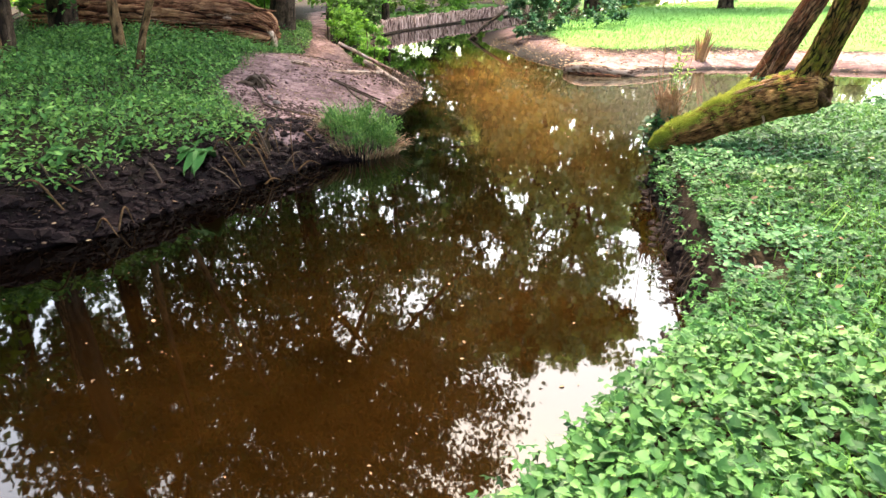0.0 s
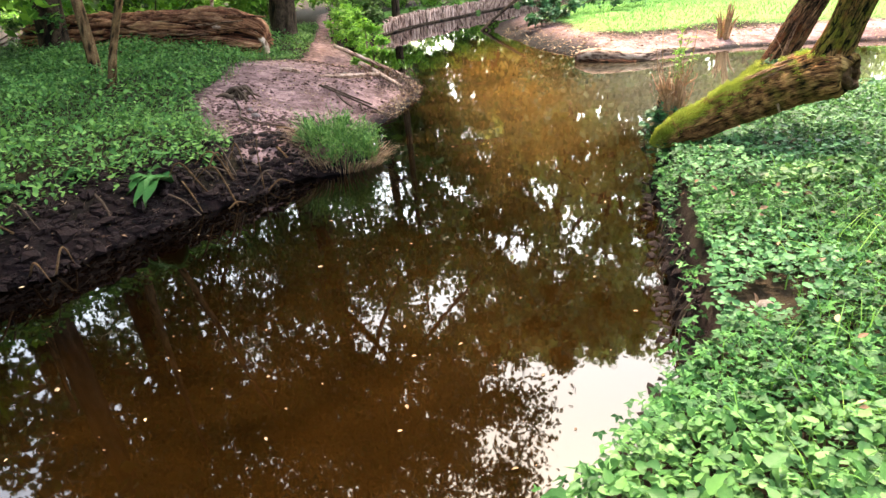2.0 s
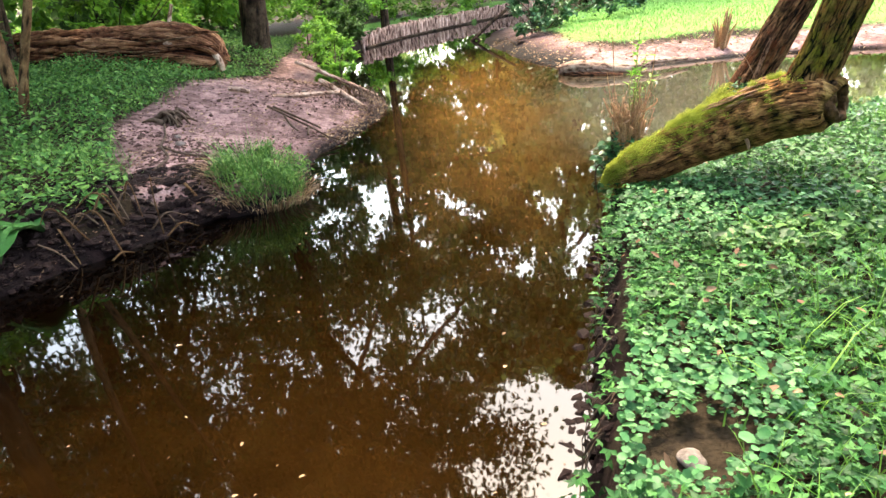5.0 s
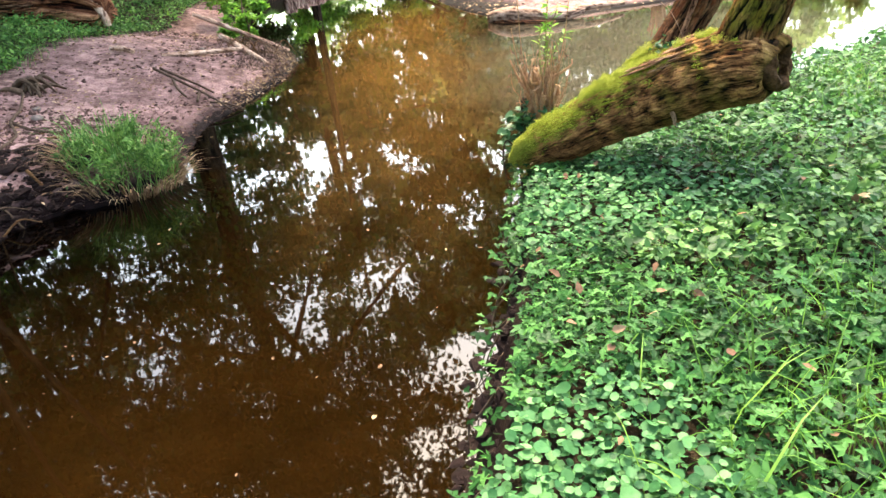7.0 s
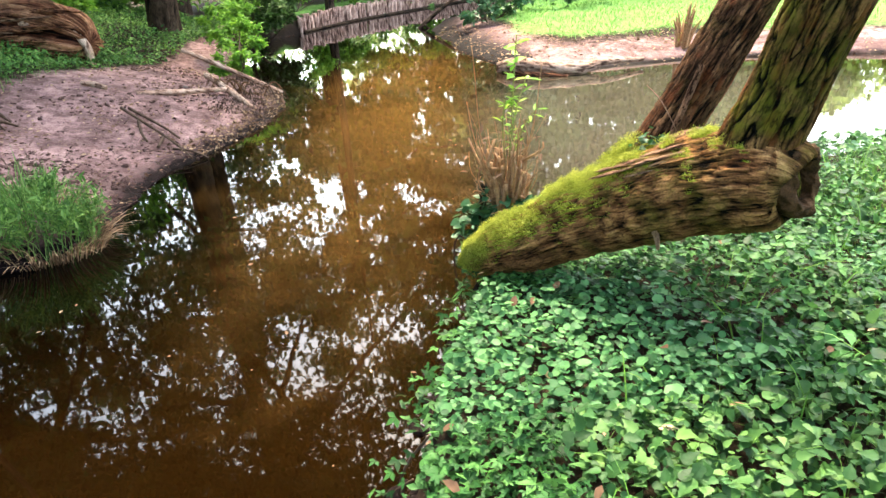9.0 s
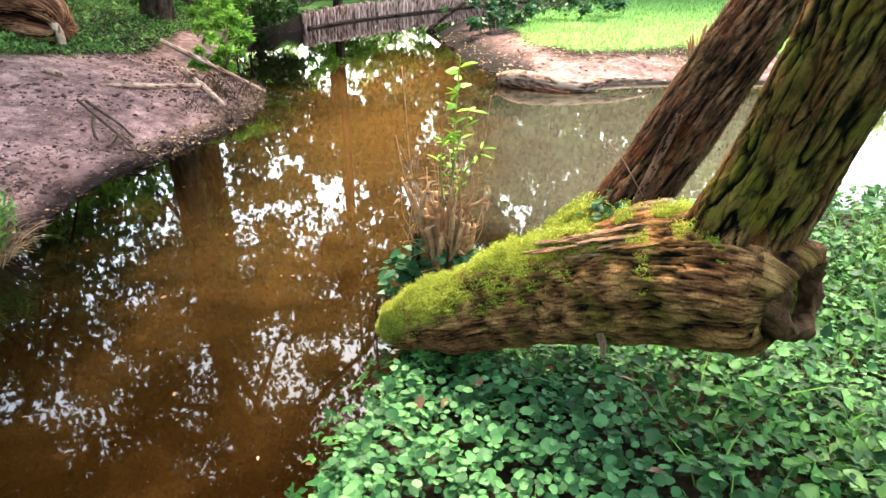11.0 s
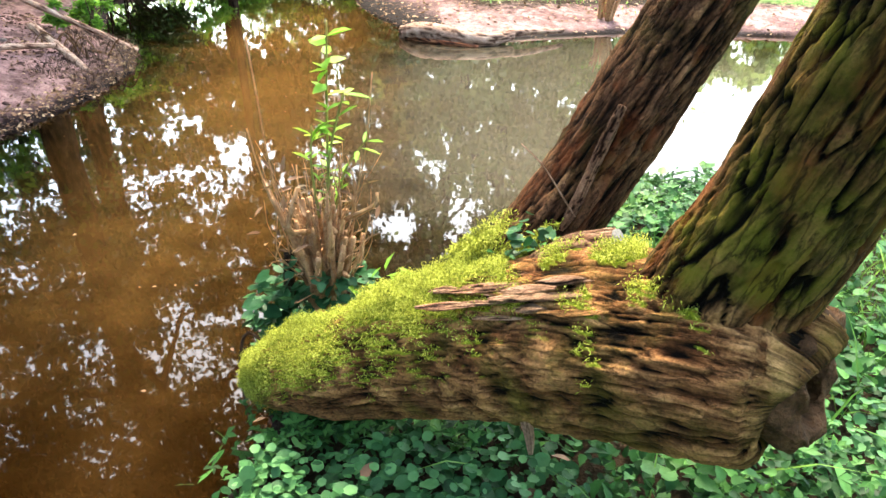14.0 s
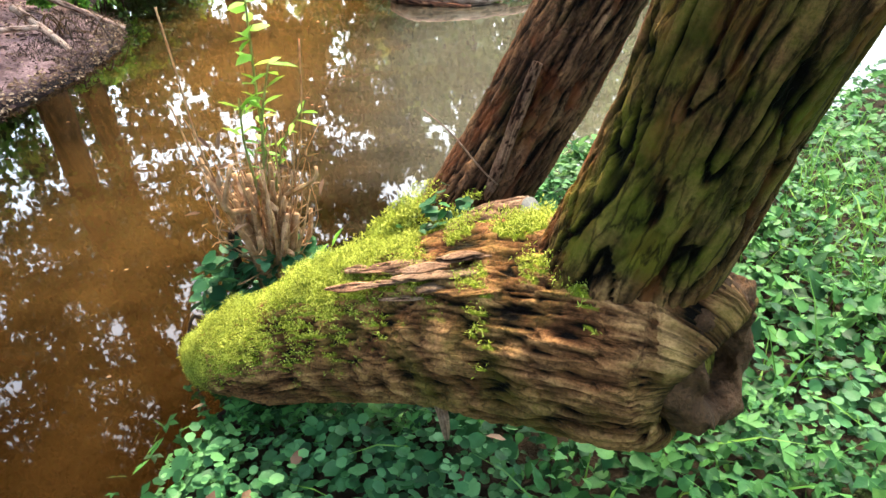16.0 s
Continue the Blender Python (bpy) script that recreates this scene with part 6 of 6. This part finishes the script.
def build_dock():
    r = np.random.default_rng(15)
    for at, n, s in (((-2.25, 6.5), 8, 0.42), ((-3.15, 5.75), 7, 0.3), ((-2.8, 6.2), 6, 0.26), ((-3.7, 5.6), 6, 0.3)):
        z = float(ground_z(*at)[0])
        t = thing("dock_plant", (*at, z), "broad-leaved dock drooping over the mud bank", "plant", "docks on the bank")
        for k in range(n):
            yaw = -2.4 + r.uniform(-1.3, 1.3)
            L, wd = s * r.uniform(0.8, 1.2), s * 0.17
            g = np.linspace(0, 1, 9)
            V = []
            for q in g:
                wq = wd * math.sin(math.pi * min(0.06 + q * 0.93, 1)) ** 0.7
                cx, cz = q * L, 0.06 + 0.32 * L * math.sin(q * 2.4) - 0.35 * L * q * q
                for sd_, dz in ((-1, 0.02), (0, -0.005), (1, 0.02)):
                    V.append((at[0] + math.cos(yaw) * cx - math.sin(yaw) * wq * sd_, at[1] + math.sin(yaw) * cx + math.cos(yaw) * wq * sd_, z + cz + dz * (1 + math.sin(q * 14))))
            F = [(3 * i + j, 3 * i + j + 1, 3 * i + j + 4, 3 * i + j + 3) for i in range(8) for j in range(2)]
            part("leaf", mesh_of("leaf", V, np.array(F)), M_COVER, t)


build_dock()


# ---- litter, stones, roots ----
def build_litter():
    r = np.random.default_rng(16)
    X, Y = scatter(-3.6, 0.2, 4.2, 22, 26000, r)
    z, d, which, wet = ground_data(X, Y)
    k = (which == 2) & ~wet & (inside(X, Y, PATH_AREA) | (d < 0.6)) & (r.uniform(0, 1, len(X)) < np.where(d < 0.2, 0.4, np.where(wave(X, Y, 3, 61) > 0.1, 0.45, 0.2)))
    pos = np.stack([X[k], Y[k], z[k] + 0.01], 1)
    solo("leaf_litter", leaf_cloud("leaf_litter", pos, r.uniform(0.015, 0.055, len(pos)), 0.25, LEAF_OVAL, r), M_LITTER, "fallen brown and pale leaves on bare earth", "leaf litter", "stuff")
    X, Y = scatter(-1.4, 0, 10.2, 14, 5000, r)
    z, d, which, wet = ground_data(X, Y)
    k = (which == 2) & ~wet & (d < 0.28)
    pos = np.stack([X[k], Y[k], z[k] + 0.012], 1)
    solo("leaf_litter", leaf_cloud("leaf_litter", pos, r.uniform(0.02, 0.06, len(pos)), 0.5, LEAF_OVAL, r), M_LITTER, "washed-up pale leaves along the spit's edge", "leaf litter", "stuff")
    X, Y = scatter(1.4, 9, 13.5, 21, 9000, r)
    z, d, which, wet = ground_data(X, Y)
    k = (which == 1) & ~wet & (d < 1.8) & (r.uniform(0, 1, len(X)) < 0.5)
    pos = np.stack([X[k], Y[k], z[k] + 0.015], 1)
    solo("leaf_litter", leaf_cloud("leaf_litter", pos, r.uniform(0.03, 0.08, len(pos)), 0.25, LEAF_OVAL, r), M_LITTER, "dry leaves scattered on the far bank", "leaf litter", "stuff")
    X, Y = scatter(-3, 2.2, 1.6, 14, 900, r)
    z, d, which, wet = ground_data(X, Y)
    k = wet & (r.uniform(0, 1, len(X)) < 0.45)
    pos = np.stack([X[k], Y[k], np.full(k.sum(), 0.003)], 1)
    solo("floating_debris", leaf_cloud("floating_debris", pos, r.gamma(3, 0.006, len(pos)).clip(0.006, 0.05), 0.05, LEAF_OVAL, r, roll=0.05), M_LITTER, "small leaves and specks floating on the water", "leaf litter", "stuff")
    X, Y = scatter(0.5, 3.6, 2.5, 6.6, 420, r)
    z, d, which, wet = ground_data(X, Y)
    k = (which == 0) & ~wet & (d > 0.05) & (r.uniform(0, 1, len(X)) < 0.3)
    pos = np.stack([X[k], Y[k], z[k] + 0.13], 1)
    solo("fallen_leaves", leaf_cloud("fallen_leaves", pos, r.uniform(0.03, 0.06, len(pos)), 0.4, LEAF_OVAL, r), M_LITTER, "yellowed leaves lying in the ground cover", "leaf litter", "stuff")


build_litter()


def build_twig_litter():
    """Drift twigs, root ends and small brush along the muddy shore."""
    r = np.random.default_rng(17)
    X, Y = scatter(-5, 0, 3.5, 15, 42000, r)
    z, d, which, wet = ground_data(X, Y)
    k = (which == 2) & ~wet & (d < np.where(Y < 7.8, 0.85, 1.6)) & (r.uniform(0, 1, len(X)) < np.where(d > 0.6, 0.16, 0.55) * np.clip(0.6 + wave(X, Y, 3.3, 71), 0.1, 1))
    pos = np.stack([X[k], Y[k], z[k] - 0.002], 1)
    n = len(pos)
    h = r.uniform(0.015, 0.06, n)
    solo("drift_twigs", blade_cloud("drift_twigs", pos, h, r.uniform(0.003, 0.009, n), r.uniform(0.05, 0.22, n) / h, r), M_DEBRIS, "drift twigs and root ends on dark mud", "debris", "stuff")
    X, Y = scatter(-1.7, -0.2, 11.6, 14, 2600, r)
    z, d, which, wet = ground_data(X, Y)
    k = (which == 2) & ~wet & (d < 0.7)
    pos = np.stack([X[k], Y[k], z[k]], 1)
    n = len(pos)
    h = r.uniform(0.03, 0.16, n)
    solo("drift_twigs", blade_cloud("drift_twigs", pos, h, r.uniform(0.003, 0.008, n), r.uniform(0.04, 0.2, n) / h, r), M_DEBRIS, "tangled dry brush at the spit's point", "debris", "stuff")


build_twig_litter()


def stone(at, s, seed, label):
    bm = bmesh.new()
    bmesh.ops.create_icosphere(bm, subdivisions=3, radius=s)
    for v in bm.verts:
        n = noise.noise(v.co * (2.2 / s) * 0.5 + Vector((seed, 0, 0)))
        v.co *= 1 + 0.35 * n
        v.co.z *= 0.6
    me = bpy.data.meshes.new("stone")
    bm.to_mesh(me)
    bm.free()
    for p in me.polygons:
        p.use_smooth = True
    z = float(ground_z(*at)[0])
    ob = solo("stone", me, M_STONE, label, "stone", group="stones on the banks")
    ob.location = (*at, z + s * 0.3)


for k, (at, s) in enumerate([((1.83, 3.55), 0.045), ((-2.35, 9.3), 0.04), ((-2.2, 9.0), 0.05), ((-1.7, 12.6), 0.035), ((1.72, 3.4), 0.03)]):
    stone(at, s, k * 3.1, "grey stone lying on the bare earth" if at[0] < 0 else "grey stone half hidden in the ground cover")


def build_clods():
    r = np.random.default_rng(18)
    X, Y = scatter(-3.4, -0.3, 7.0, 15, 26000, r)
    z, d, which, wet = ground_data(X, Y)
    k = (which == 2) & ~wet & inside(X, Y, PATH_AREA) & (r.uniform(0, 1, len(X)) < np.clip(0.12 + 0.5 * wave(X, Y, 2.4, 81) + 0.4 * (Y < 9.4), 0.02, 0.8))
    pos = np.stack([X[k], Y[k], z[k] + 0.002], 1)
    solo("earth_clods", clod_cloud("earth_clods", pos, r.gamma(2.2, 0.0055, len(pos)).clip(0.004, 0.05), r), M_CLOD, "crumbs and clods of reddish earth on the path", "soil", "stuff")
    X, Y = scatter(-7, -1.2, 2, 8.2, 26000, r)
    z, d, which, wet = ground_data(X, Y)
    k = (which == 2) & ~wet & (d < 0.85)
    pos = np.stack([X[k], Y[k], z[k]], 1)
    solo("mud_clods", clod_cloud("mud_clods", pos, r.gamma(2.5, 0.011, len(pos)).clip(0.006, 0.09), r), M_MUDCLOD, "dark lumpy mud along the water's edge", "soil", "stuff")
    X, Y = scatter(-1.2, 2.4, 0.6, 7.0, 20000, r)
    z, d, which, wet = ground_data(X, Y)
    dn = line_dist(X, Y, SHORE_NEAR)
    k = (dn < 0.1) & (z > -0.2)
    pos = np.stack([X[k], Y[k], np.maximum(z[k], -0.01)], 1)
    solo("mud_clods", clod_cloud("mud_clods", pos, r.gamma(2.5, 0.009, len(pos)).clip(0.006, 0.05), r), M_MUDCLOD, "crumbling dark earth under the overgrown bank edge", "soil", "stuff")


build_clods()


def build_bank_roots():
    r = np.random.default_rng(19)
    for k in range(18):
        s = r.uniform(0, 1)
        P = smooth_path([(0.85, 2.6), (1.25, 3.15), (1.5, 3.65), (1.6, 4.1), (1.68, 4.6), (1.8, 5.2), (2.0, 6.2)], 200)
        x, y = P[int(s * 199)]
        w = r.uniform(0.002, 0.0055)
        ob = thing("bank_root", (x, y, 0.2), "dark root hanging out of the undercut bank", "root", "roots in the bank")
        part("root", tube("root", [(x + 0.09, y, 0.3, w), (x + 0.01, y + r.normal(0, 0.03), 0.2, w), (x - 0.03, y + r.normal(0, 0.05), 0.08, w * 0.8), (x - 0.03 + r.normal(0, 0.02), y + r.normal(0, 0.07), -0.03, w * 0.5)], 14, 6), M_TWIG, ob)


build_bank_roots()
